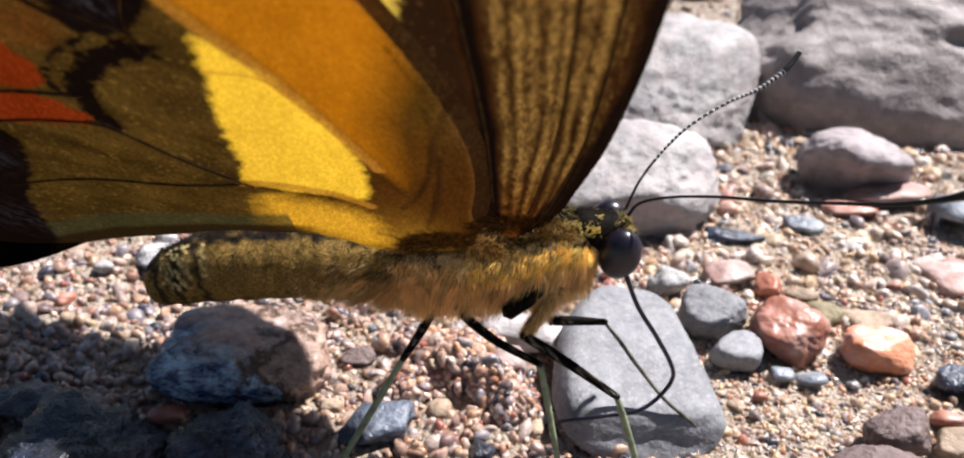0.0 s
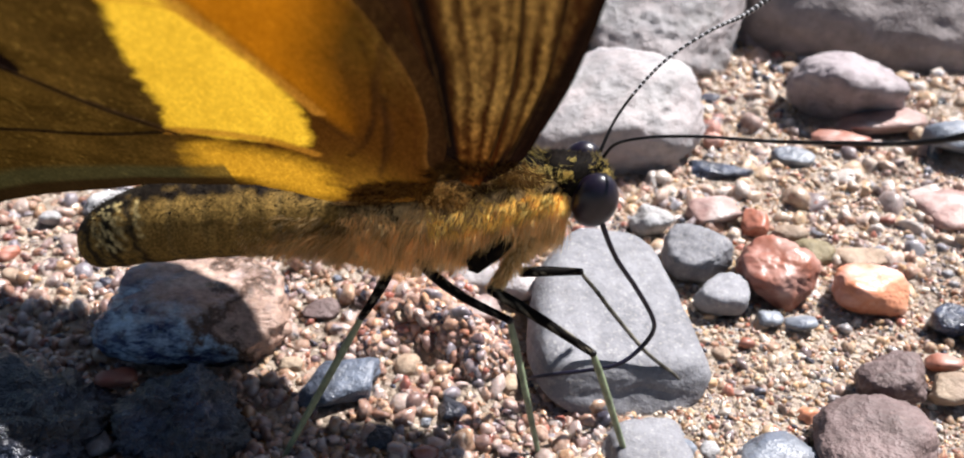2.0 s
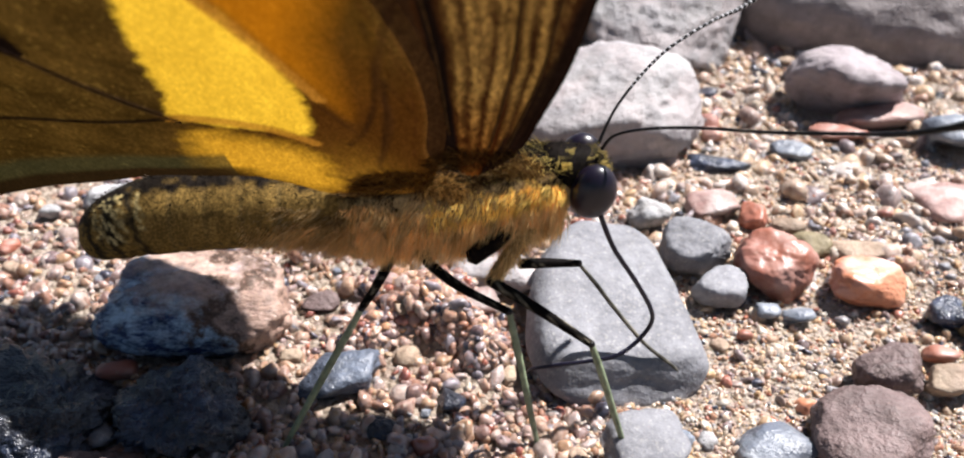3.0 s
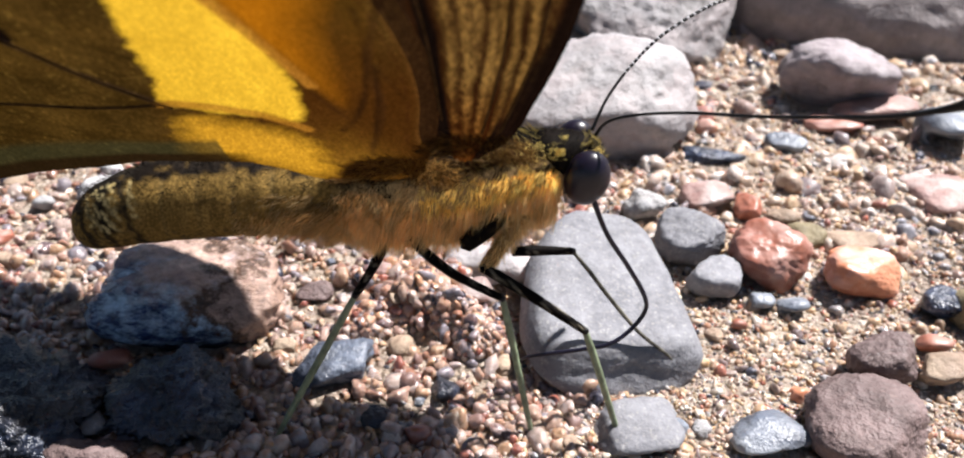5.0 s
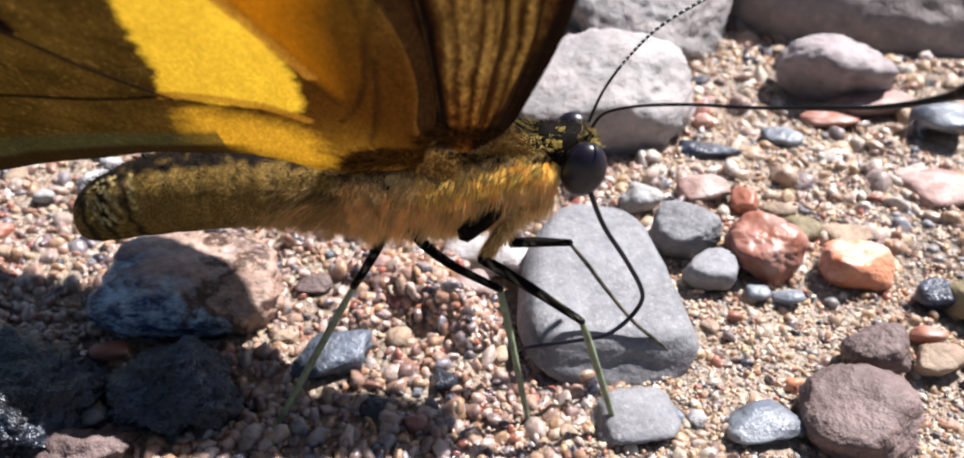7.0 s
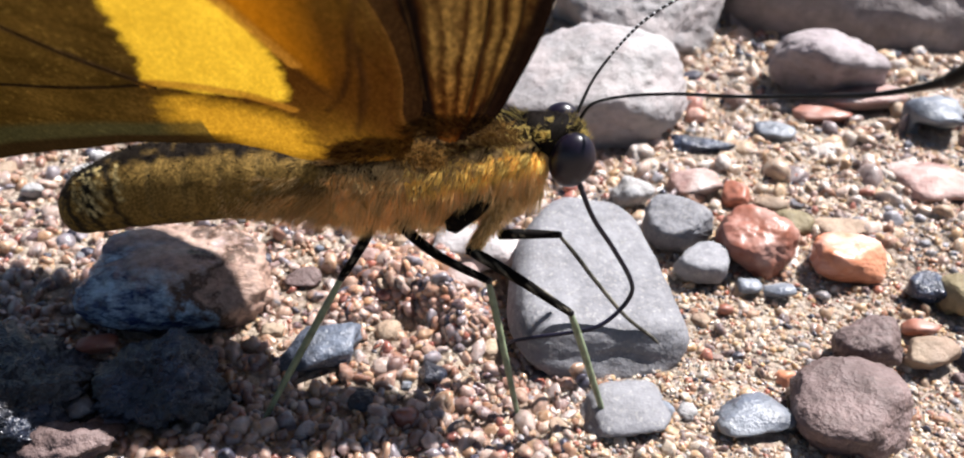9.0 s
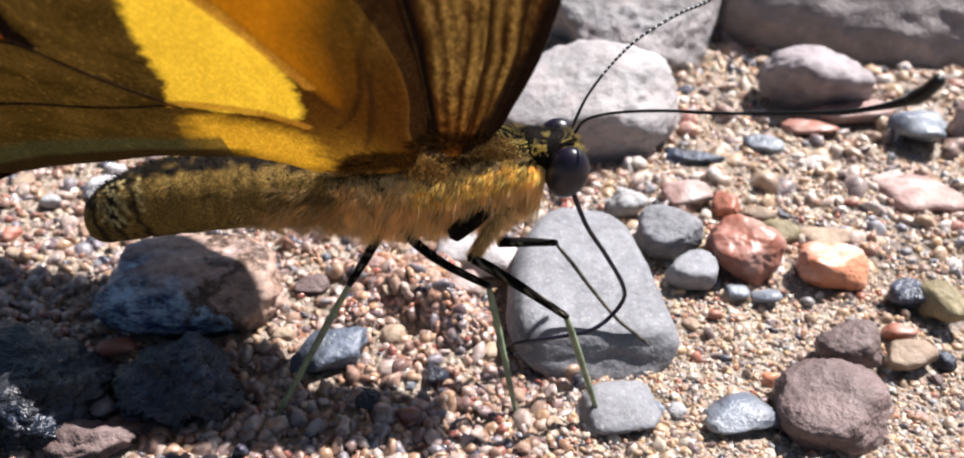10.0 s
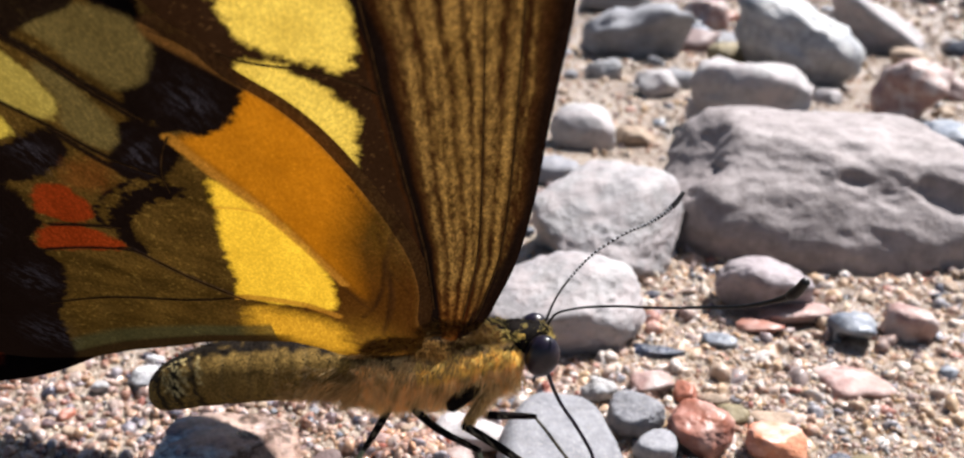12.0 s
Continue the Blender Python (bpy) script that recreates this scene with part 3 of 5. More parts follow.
stone("pebble", "little round orange pebble", 23.9, 79.4, 1.9, 2.0, 1.8, 0, ORANGE, 0.2, boxy=0.1, sub=3, category="pebble")
stone("stone", "dark flat stone edge showing from the sand", 23.4, 74.4, 6.0, 3.0, 1.6, 0, SLATE, 0.3)
stone("stone", "dark red flat stone beside the pink one", 36.1, 80.8, 5.4, 3.1, 1.5, 0, RED, 0.3)
stone("pebble", "pale blue flat pebble", 30.5, 76.7, 3.7, 3.3, 1.8, 0, BLUE, 0.3, category="pebble")
stone("pebble", "blackish pebble with a wet face", 34.4, 53.4, 2.8, 3.2, 2.2, 0, SLATE, 0.25, category="pebble")
stone("pebble", "small red pebble beside the brown one", 32.5, 49.6, 2.4, 1.7, 1.2, 0, RED, 0.25, sub=3, category="pebble")
stone("pebble", "tan flat pebble on the sand", 31.2, 61.1, 4.9, 2.9, 1.5, 0, TAN, 0.3, category="pebble")
stone("pebble", "blackish pebble near the hind foot", -3.2, 42.5, 2.0, 2.1, 1.5, 0, SLATE, 0.25, sub=3, category="pebble")
stone("pebble", "whitish pebble below the body", -3.7, 57.7, 2.8, 2.1, 1.4, 0, WHITE, 0.3, category="pebble")


def free_spot(x, y, r):
    return all(math.hypot(x - a, y - b) > 0.8 * c + r for a, b, c, _ in TAKEN)


def scatter_pebbles():
    """Small pebbles between the larger stones, and stones far back."""
    rnd = random.Random(7)
    kinds = [(TAN, "tan"), (PINK, "pinkish"), (GREY, "grey"), (BLUE, "blue-grey"), (WHITE, "whitish"), (ORANGE, "orange"), (PURPLE, "purplish"), (RED, "red"), (SLATE, "dark slate"), (PALE, "pale")]
    weights = [5, 4, 4, 3, 1.5, 1.2, 3, 1.5, 2.5, 2]
    shapes = {}
    made = 0
    while made < 345:
        far = made >= 185
        if far:
            y = rnd.uniform(105, 620)
            x, r = rnd.uniform(0.02 * y, 0.62 * y), rnd.choice((1.8, 2.2, 2.8, 4, 6, 8)) * (0.55 + y / 600)
        else:
            y = 40 + 80 * rnd.random() ** 1.3
            x, r = rnd.uniform(-0.72, 0.78) * (y + 5), rnd.choice((0.4, 0.45, 0.5, 0.6, 0.7, 0.8, 1.0)) * (0.6 + y / 130)
        if not free_spot(x, y, r * 0.8):
            continue
        (mat, tone), k = rnd.choices(kinds, weights)[0], rnd.randrange(5)
        if (tone, k) not in shapes:
            v, fc = stone_shape(2, rnd.uniform(1.4, 2), rnd.uniform(1.0, 1.5), 500 + len(shapes), rnd.uniform(0.1, 0.6), 0.2, 7, 3, 0.06)
            shapes[tone, k] = mesh_fast("pebble", v, fc)
            shapes[tone, k].materials.append(mat)
        ob = new("stone" if far else "pebble", shapes[tone, k])
        ob.matrix_world = pose(x * MM, y * MM, (relief(x, y) + 0.25 * r) * MM, rnd.uniform(-15, 15), rnd.uniform(-15, 15), rnd.uniform(0, 360)) @ Matrix.Scale(r, 4)
        tagged(ob, tone + (" stone on the far part of the bank" if far else " little pebble among the gravel"), "stone" if far else "pebble", "stones of the far bank" if far else "pebbles among the gravel")
        TAKEN.append((x, y, r, r))
        made += 1


scatter_pebbles()


def gravel(name, label, seed, count, sub, place, size, smooth=True, mat=GRAINS, worn=0.45, rise=(-0.3, 0.45)):
    """Loose grains past counting, joined into one sheet of gravel."""
    g = np.random.default_rng(seed)
    v, fc = BALLS[sub]
    xy = place(g, count)
    big = np.array([(a, b, c) for a, b, c, _ in TAKEN])
    near = ((xy[:, None] - big[None, :, :2]) ** 2).sum(2) < (big[None, :, 2] * 0.72) ** 2
    xy = xy[~near.any(1)]
    n = len(xy)
    r = size(g, xy)
    z = np.array([relief(x, y) for x, y in xy]) + r * g.uniform(*rise, n)
    axes = g.uniform(0.55, 1.35, (n, 1, 3))
    cuts = g.standard_normal((n, 7, 3))
    cuts /= np.linalg.norm(cuts, axis=2)[:, :, None]
    reach = np.einsum("kj,ncj->nkc", v, cuts)
    lump = np.minimum(1.0, (g.uniform(worn, 0.9, (n, 1, 7)) / np.maximum(reach, 0.05)).min(2))[:, :, None] * (1 + 0.07 * g.standard_normal((n, len(v), 1)))
    p = v[None] * lump * axes
    q = g.standard_normal((n, 4))
    a, b, c, d = (q / np.linalg.norm(q, axis=1)[:, None]).T
    turn = np.stack([1 - 2 * (c * c + d * d), 2 * (b * c - a * d), 2 * (b * d + a * c), 2 * (b * c + a * d), 1 - 2 * (b * b + d * d), 2 * (c * d - a * b),
                     2 * (b * d - a * c), 2 * (c * d + a * b), 1 - 2 * (b * b + c * c)], 1).reshape(n, 3, 3)
    p = np.einsum("nij,nkj->nki", turn, p) * r[:, None, None]
    p += np.concatenate([xy, z[:, None]], 1)[:, None]
    faces = (fc[None] + (np.arange(n) * len(v))[:, None, None]).reshape(-1, 3)
    me = mesh_fast(name, p.reshape(-1, 3), faces, smooth)
    me.materials.append(mat)
    tagged(new(name, me), label, "gravel", kind="stuff")


def near_left(g, n):
    y = 36 + 60 * g.random(n) ** 1.4
    return np.stack([g.uniform(-0.82, 0.2, n) * (y + 4), y], 1)


def near_right(g, n):
    y = 36 + 70 * g.random(n) ** 1.3
    return np.stack([g.uniform(0.1, 0.9, n) * (y + 4), y], 1)


def far_bank(g, n):
    y = 95 + 480 * g.random(n) ** 2.0
    return np.stack([g.uniform(-0.5 + 0.4 * (y > 160), 0.68, n) * y, y], 1)


def mid_right(g, n):
    y = 57 + 60 * g.random(n) ** 1.1
    return np.stack([g.uniform(0.12, 0.74, n) * (y + 4), y], 1)


def on_mounds(g, n):
    m = np.array(MOUNDS)[g.integers(0, len(MOUNDS), n)]
    a, r = g.uniform(0, 2 * np.pi, n), np.sqrt(g.random(n))
    return np.stack([m[:, 0] + m[:, 2] * 1.05 * r * np.cos(a), m[:, 1] + m[:, 3] * 1.05 * r * np.sin(a)], 1)


gravel("gravel", "coarse many-coloured gravel under the butterfly", 1, 7500, 2, near_left, lambda g, q: (0.3 + 0.44 * g.random(len(q)) ** 1.8) * (0.85 + q[:, 1] / 260), True, SHADED)
gravel("gravel", "rounded wet quartz grains among the gravel", 4, 5000, 2, near_left, lambda g, q: (0.12 + 0.24 * g.random(len(q)) ** 1.5) * (0.8 + q[:, 1] / 200))
gravel("gravel", "reddish grains stuck together in crumbling clods", 6, 2600, 2, on_mounds, lambda g, q: 0.2 + 0.36 * g.random(len(q)) ** 2.0, True, RUSTY)
gravel("grit", "fine grit on wet tan sand", 2, 48000, 1, near_right, lambda g, q: (0.08 + 0.24 * g.random(len(q)) ** 2.2) * (0.75 + q[:, 1] / 190), rise=(-0.5, 0.3))
gravel("gravel", "coarse wet grains lying on the sand", 5, 5200, 2, near_right, lambda g, q: (0.2 + 0.4 * g.random(len(q)) ** 2.0) * (0.75 + q[:, 1] / 220), rise=(-0.5, 0.3))
gravel("gravel", "mixed small stones behind the head", 7, 2100, 2, mid_right, lambda g, q: (0.36 + 0.85 * g.random(len(q)) ** 2.6) * (0.6 + q[:, 1] / 160), True, COOL, 0.3, (-0.5, 0.25))
gravel("shingle", "loose gravel over the far bank", 3, 16000, 1, far_bank, lambda g, q: (0.25 + 0.8 * g.random(len(q)) ** 2.5) * (0.5 + q[:, 1] / 260))


# ---- the butterfly ----
HOME = Vector((0.0, 46.0, 0.0))
butterfly = tagged(new("butterfly"), "swallowtail butterfly, yellow and black, drinking from wet gravel", "butterfly")
butterfly.matrix_world = pose(*(HOME * MM))


def loft(rings, sides=40, steps=6):
    """A body in mm along x, from rings of x, y, z and the two radii, in the thing's own space."""
    line = smoothline(rings, steps)
    a = np.arange(sides) / sides * 2 * np.pi
    verts, faces = [], []
    for x, y, z, ry, rz in line:
        for q in a:
            verts.append((x, y - ry * math.sin(q) - HOME.y, z + rz * math.cos(q)))
    n = len(line)
    for i in range(n - 1):
        for k in range(sides):
            faces.append((i * sides + k, (i + 1) * sides + k, (i + 1) * sides + (k + 1) % sides, i * sides + (k + 1) % sides))
    faces.append(tuple(range(sides)))
    faces.append(tuple(reversed(range((n - 1) * sides, n * sides))))
    ring = np.repeat(np.arange(n), sides) / (n - 1)
    return np.array(verts), faces, ring, np.tile(a, n)


def lattice(p, size, seed):
    """Soft noise from 0 to 1 over points in a plane."""
    g = np.random.default_rng(seed).random((257, 257))
    q = p / size
    i = np.floor(q).astype(int)
    s = q - i
    s = s * s * (3 - 2 * s)
    x0, y0 = i[:, 0] % 257, i[:, 1] % 257
    x1, y1 = (x0 + 1) % 257, (y0 + 1) % 257
    return (g[x0, y0] * (1 - s[:, 0]) + g[x1, y0] * s[:, 0]) * (1 - s[:, 1]) + (g[x0, y1] * (1 - s[:, 0]) + g[x1, y1] * s[:, 0]) * s[:, 1]


def blend(a, b, k):
    return a + (np.asarray(b) - a) * np.clip(k, 0, 1)[:, None]


ABDOMEN = [(-19.3, 45.9, 11.5, 0.3, 0.4), (-19.0, 45.9, 11.5, 1.0, 1.15), (-17.9, 45.8, 11.9, 1.6, 1.8), (-15.4, 45.8, 12.75, 2.0, 2.2), (-12.7, 45.8, 13.2, 2.1, 2.3),
           (-9.8, 45.8, 13.4, 2.0, 2.2), (-6.8, 45.8, 13.55, 1.85, 2.0), (-4.0, 45.9, 13.5, 1.6, 1.7), (-3.6, 45.9, 13.5, 0.8, 0.9)]
THORAX = [(-7.2, 45.9, 13.5, 1.3, 1.4), (-5.6, 45.9, 13.5, 1.72, 1.84), (-4.0, 45.9, 13.5, 2.0, 2.1), (-2.0, 46.0, 13.6, 2.3, 2.35), (1.0, 46.0, 14.0, 2.45, 2.45), (3.5, 46.1, 14.5, 2.3, 2.3), (5.3, 46.2, 14.9, 1.95, 2.0), (6.9, 46.3, 15.0, 1.45, 1.55)]
HEAD = [(5.0, 46.3, 15.5, 1.0, 1.1), (5.8, 46.3, 15.6, 1.45, 1.45), (7.0, 46.35, 15.55, 1.5, 1.5), (8.2, 46.4, 15.4, 1.25, 1.4), (9.0, 46.4, 15.1, 0.7, 0.9)]
JOINT = Vector((-4.6, -0.1, 13.3))


def build_abdomen():
    v, fc, s, a = loft(ABDOMEN, 64, 14)
    seg = np.abs(((v[:, 0] + 19.2) / 1.85) % 1 - 0.5) * 2
    v[:, 1:] += (v[:, 1:] - (-0.2, 12.6)) * (0.035 * (seg ** 4))[:, None] * -1
    p = np.stack([v[:, 0], a * 2.1], 1)
    n1, n2 = lattice(p, 0.5, 5), lattice(p, 0.16, 6)
    c = np.tile((0.27, 0.175, 0.055), (len(v), 1)) * (0.75 + 0.5 * n1)[:, None]
    c = blend(c, (0.14, 0.115, 0.06), (seg - 0.8) * 2.0 * (0.4 + n1))
    c = blend(c, (0.06, 0.055, 0.04), (n2 > 0.8) * (np.cos(a) < -0.35) * 0.7)
    c = blend(c, (0.015, 0.012, 0.01), (np.cos(a - 0.1) - 0.84 + 0.22 * (n1 - 0.5)) * 9)
    up = np.cos(a)
    for x, w in ((-18.5, 0.22), (-17.3, 0.28), (-16.0, 0.2)):
        d = np.abs(v[:, 0] - x - 0.5 * (1 - up) + 0.5 * (n1 - 0.5)) - w
        c = blend(c, (0.022, 0.02, 0.016), np.clip(-d / 0.12, 0, 1) * (up > -0.75) * 0.9)
    for x, w in ((-17.9, 0.3), (-16.6, 0.3), (-15.5, 0.25)):
        d = np.abs(v[:, 0] - x - 0.5 * (1 - up)) - w
        c = blend(c, (0.75, 0.6, 0.28), np.clip(-d / 0.1, 0, 1) * (n2 > 0.52) * (np.abs(a - 0.85) < 0.55))
    c = blend(c, (0.04, 0.036, 0.03), (n2 > 0.66) * np.clip((-14.5 - v[:, 0]) / 3, 0, 0.7))
    grid = (np.sin(v[:, 0] * 13) * np.sin(a * 15 + v[:, 0] * 4) > 0.15)
    band = np.clip(1 - np.abs(v[:, 0] + 17.2 - 0.5 * (1 - up)) / 0.55, 0, 1) ** 0.5 * (np.abs(a - 1.0) < 0.75)
    c = blend(blend(c, (0.02, 0.018, 0.014), band), (0.8, 0.68, 0.36), band * grid)
    me = mesh_mm("abdomen", v - np.array(JOINT), fc)
    colours(me, "scale_colour", c)
    return child("abdomen", me, SKIN, butterfly, "olive-yellow ringed abdomen with a black back", pose(*(JOINT * MM)))


def build_thorax():
    v, fc, s, a = loft(THORAX, 40, 8)
    p = np.stack([v[:, 0], a * 2.4], 1)
    n1 = lattice(p, 0.5, 8)
    c = np.tile((0.75, 0.52, 0.25), (len(v), 1)) * (0.6 + 0.5 * n1)[:, None]
    c = blend(c, (0.25, 0.165, 0.055), (-3.2 - v[:, 0]) / 2.0)
    c = blend(c, (0.008, 0.006, 0.005), (np.cos(a) - 0.6 + 0.3 * (n1 - 0.5)) * 6)
    me = mesh_mm("thorax", v, fc)
    colours(me, "scale_colour", c)
    return child("thorax", me, SKIN, butterfly, "black-backed chest with cream sides")


def build_head():
    v, fc, s, a = loft(HEAD, 36, 8)
    n1 = lattice(np.stack([v[:, 0], a * 1.5], 1), 0.3, 9)
    c = np.tile((0.008, 0.006, 0.005), (len(v), 1))
    c *= (0.7 + 0.6 * n1)[:, None]
    me = mesh_mm("head", v, fc)
    colours(me, "scale_colour", c)
    return child("head", me, SKIN, butterfly, "black head with yellow hair tufts")


abdomen, thorax, head = build_abdomen(), build_thorax(), build_head()


def hairs(name, parent, count, seed, rings, span, turn, length, lay, tone, width=0.035, origin=(0, 0, 0)):
    """Fine tapered hairs on a lofted body; span along it, turn round it (0 is the back, 90 the side with the near wing)."""
    g = np.random.default_rng(seed)
    line = smoothline(rings, 12)
    k = g.uniform(*span, count) * (len(line) - 1)
    i = np.minimum(k.astype(int), len(line) - 2)
    r = line[i] + (line[i + 1] - line[i]) * (k - i)[:, None]
    a = np.radians(g.uniform(*turn, count))
    nrm = np.stack([np.zeros(count), -np.sin(a), np.cos(a)], 1)
    root = np.stack([r[:, 0], r[:, 1] - HOME.y - r[:, 3] * np.sin(a) * 0.97, r[:, 2] + r[:, 4] * np.cos(a) * 0.97], 1)
    spot = np.stack([r[:, 0] + 60, np.degrees(a) * 0.045], 1)
    clump = np.stack([lattice(spot, 0.6, seed + k) - 0.5 for k in (300, 301, 302)], 1)
    way = nrm * 0.55 + np.asarray(lay) + 0.16 * g.standard_normal((count, 3)) + 0.75 * clump
    way /= np.linalg.norm(way, axis=1)[:, None]
    size = np.array([length(x, q) for x, q in zip(r[:, 0], np.degrees(a))]) * g.uniform(0.55, 1.15, count)
    side = np.cross(way, g.standard_normal((count, 3)))
    side *= (width / np.linalg.norm(side, axis=1))[:, None] * 0.5
    droop = np.asarray((-0.25, 0, -0.35)) * size[:, None] * 0.35
    mid, tip = root + way * size[:, None] * 0.55, root + way * size[:, None] + droop
    v = np.stack([root - side, root + side, mid - side * 0.7, mid + side * 0.7, tip], 1) - np.asarray(origin)
    fc = np.array([(0, 1, 3), (0, 3, 2), (2, 3, 4)])[None] + (np.arange(count) * 5)[:, None, None]
    me = mesh_fast(name, v.reshape(-1, 3), fc.reshape(-1, 3), False)
    c = np.array([tone(x, q, w) for x, q, w in zip(r[:, 0], np.degrees(a), g.random(count))]) * (0.5 + 0.8 * lattice(spot, 0.35, seed + 303))[:, None]
    colours(me, "scale_colour", np.repeat(c, 5, 0))
    ob = child(name, me, FUR, parent)
    ob["kind"] = "stuff"
    return ob


CREAM, BUFF, BLACK, GOLD = np.array((1.0, 0.77, 0.42)), np.array((0.92, 0.6, 0.26)), np.array((0.006, 0.005, 0.004)), np.array((1.0, 0.78, 0.27))


def chest_tone(x, a, w):
    rim = 45 - 2.5 * max(x - 1, 0)
    if a < rim or a > 360 - rim:
        return BLACK if w < 0.6 else np.array((0.2, 0.1, 0.035))
    if x > 5.4 and (a < 62 or a > 264):
        return BLACK if w < 0.8 else GOLD * 0.8
    if a < rim + 9 + 11 * max(0, math.sin(x * 2.3)) and -4.5 < x < 4.6 or a > 351 - rim:
        return BLACK if w < 0.7 else BUFF * 0.4
    if x > -0.5 and rim < a < 88:
        return GOLD * (0.9 + 0.4 * w)
    return CREAM * (0.8 + 0.4 * w) if w < 0.72 else BUFF


tagged(hairs("fur", thorax, 24000, 21, THORAX, (0.12, 0.97), (42, 318), lambda x, a: (min(1, max(0.45, (x + 6.6) / 3.6))) * (0.35 + 0.5 * min(1, max(0, (a - 45) / 45)) + (0.55 + 0.4 * (x > 3.5)) * max(0, -math.cos(math.radians(a)))), (-0.2, -0.12, -0.75), chest_tone, width=0.055), "long cream fur of the chest")
hairs("fur", thorax, 3000, 22, THORAX, (0.23, 0.95), (-70, 50), lambda x, a: 0.25 + 0.5 * (x > 4.2), (-0.6, 0.15, -0.1), lambda x, a, w: BLACK if w < 0.75 else GOLD * 0.5)
tagged(hairs("fur", thorax, 2600, 27, THORAX, (0.2, 0.79), (30, 47), lambda x, a: 0.9, (-0.6, -0.25, 0.5), lambda x, a, w: np.array((0.16, 0.085, 0.03)) if w < 0.5 else (BLACK if w < 0.75 else BUFF * 0.4)), "brown hair over the wing roots")
tagged(hairs("fur", thorax, 900, 28, THORAX, (0.62, 0.97), (25, 52), lambda x, a: 0.7, (0.1, -0.3, 0.5), lambda x, a, w: BLACK if w < 0.5 else GOLD * 1.0, width=0.02), "bristly black and gold collar behind the head")
hairs("fur", abdomen, 9000, 23, ABDOMEN, (0.58, 0.99), (62, 298), lambda x, a: 0.12 + (0.18 if a < 95 else 0.26) * max(0, x + 10.5), (-0.9, 0, -0.5), lambda x, a, w: (BUFF * (0.5 + 0.7 * w) if w < 0.6 else CREAM * 0.8) * (0.5 if a < 88 else 1.0), origin=JOINT)
hairs("fur", abdomen, 1200, 24, ABDOMEN, (0.2, 1.0), (-50, 60), lambda x, a: 0.4, (-0.9, 0, 0.1), lambda x, a, w: BLACK, origin=JOINT)
hairs("fur", head, 2600, 25, HEAD, (0.1, 0.95), (0, 360), lambda x, a: 0.28 + 0.25 * (x > 7.9), (0.25, 0, 0.05), lambda x, a, w: GOLD * (0.6 + 0.5 * w) if w < (0.1 if x < 7.9 else 0.5) else BLACK, width=0.018)
for count, seed, span, turn, size in ((120, 26, (0.36, 0.46), (44, 58), 0.42), (26, 41, (0.12, 0.2), (28, 42), 0.5), (20, 42, (0.4, 0.5), (14, 28), 0.4)):
    tagged(hairs("hair_tuft", head, count, seed, HEAD, span, turn, lambda x, a: size, (0.2, -0.4, 0.15), lambda x, a, w: np.array((1.0, 0.78, 0.26)) * (0.7 + 0.5 * w), width=0.024), "bright yellow hair tuft behind the eye")


def build_eye(y, z, x, label):
    v, fc = BALLS[4]
    me = mesh_fast("eye", v * (1.2, 0.98, 1.54), fc)
    return child("eye", me, EYE_BLACK, head, label, pose(x * MM, y * MM, z * MM, 0, 12, 0))


tagged(hairs("fur", head, 420, 29, HEAD, (0.62, 0.98), (20, 160), lambda x, a: 0.55, (0.55, -0.25, 0.25), lambda x, a, w: GOLD * (0.6 + 0.5 * w) if w < 0.6 else BLACK, width=0.024), "short golden bristles round the eye")
build_eye(-1.1, 15.15, 8.05, "large glossy black eye")
build_eye(1.5, 15.6, 7.55, "large glossy black eye")


def own(points):
    """Places in mm, moved into the butterfly's own space."""
    return np.asarray(points, float) - np.array(HOME)


def build_feelers():
    near = [(8.5, 46.3, 16.9), (9.0, 45.7, 18.0), (10.4, 44.7, 18.9), (12.5, 43.1, 19.8), (14.9, 41.2, 20.6), (17.3, 39.0, 21.7), (19.0, 37.3, 22.6), (20.3, 35.8, 23.7), (20.8, 34.8, 24.6), (21.0, 34.1, 25.6)]
    far = [(8.4, 46.9, 16.9), (9.2, 47.9, 18.3), (10.5, 49.1, 19.6), (12.1, 50.2, 20.8), (14.5, 51.6, 21.8), (16.5, 52.7, 22.3), (18.2, 53.7, 23.2), (19.1, 54.4, 24.1)]
    made = []
    for line, club in ((near, 0.28), (far, 0.18)):
        p = smoothline(own(line), 14)
        base = p[0].copy()
        r = [0.1, 0.075, 0.075, 0.08, 0.085, 0.1, 0.14, club, club * 0.75]
        ring = np.interp(np.linspace(0, 1, len(p)), np.linspace(0, 1, len(r)), r) * (1 + 0.1 * (np.arange(len(p)) % 2))
        v, fc = tube(p - base, ring, 10)
        ob = child("antenna", mesh_mm("antenna", v, fc), HORN, butterfly, "thin black antenna with a thickened club", pose(*(Vector(base) * MM)))
        bands = smoothline(p - base, 3)
        for j in range(len(bands) // 4, len(bands) - 6, 6) if line is far else ():
            w, q = tube(bands[j:j + 3], [np.interp(j / len(bands), np.linspace(0, 1, len(r)), r) * 1.15] * 2, 8)
            child("band", mesh_mm("band", w, q), BAND, ob, "narrow pale ring")
        n = len(p) // 6
        v, fc = tube((p - base)[-n:], ring[-n:] * 1.12, 12)
        child("club", mesh_mm("club", v, fc), HORN, ob, "thickened black tip")
        made.append(ob)
    return made


feelers = build_feelers()


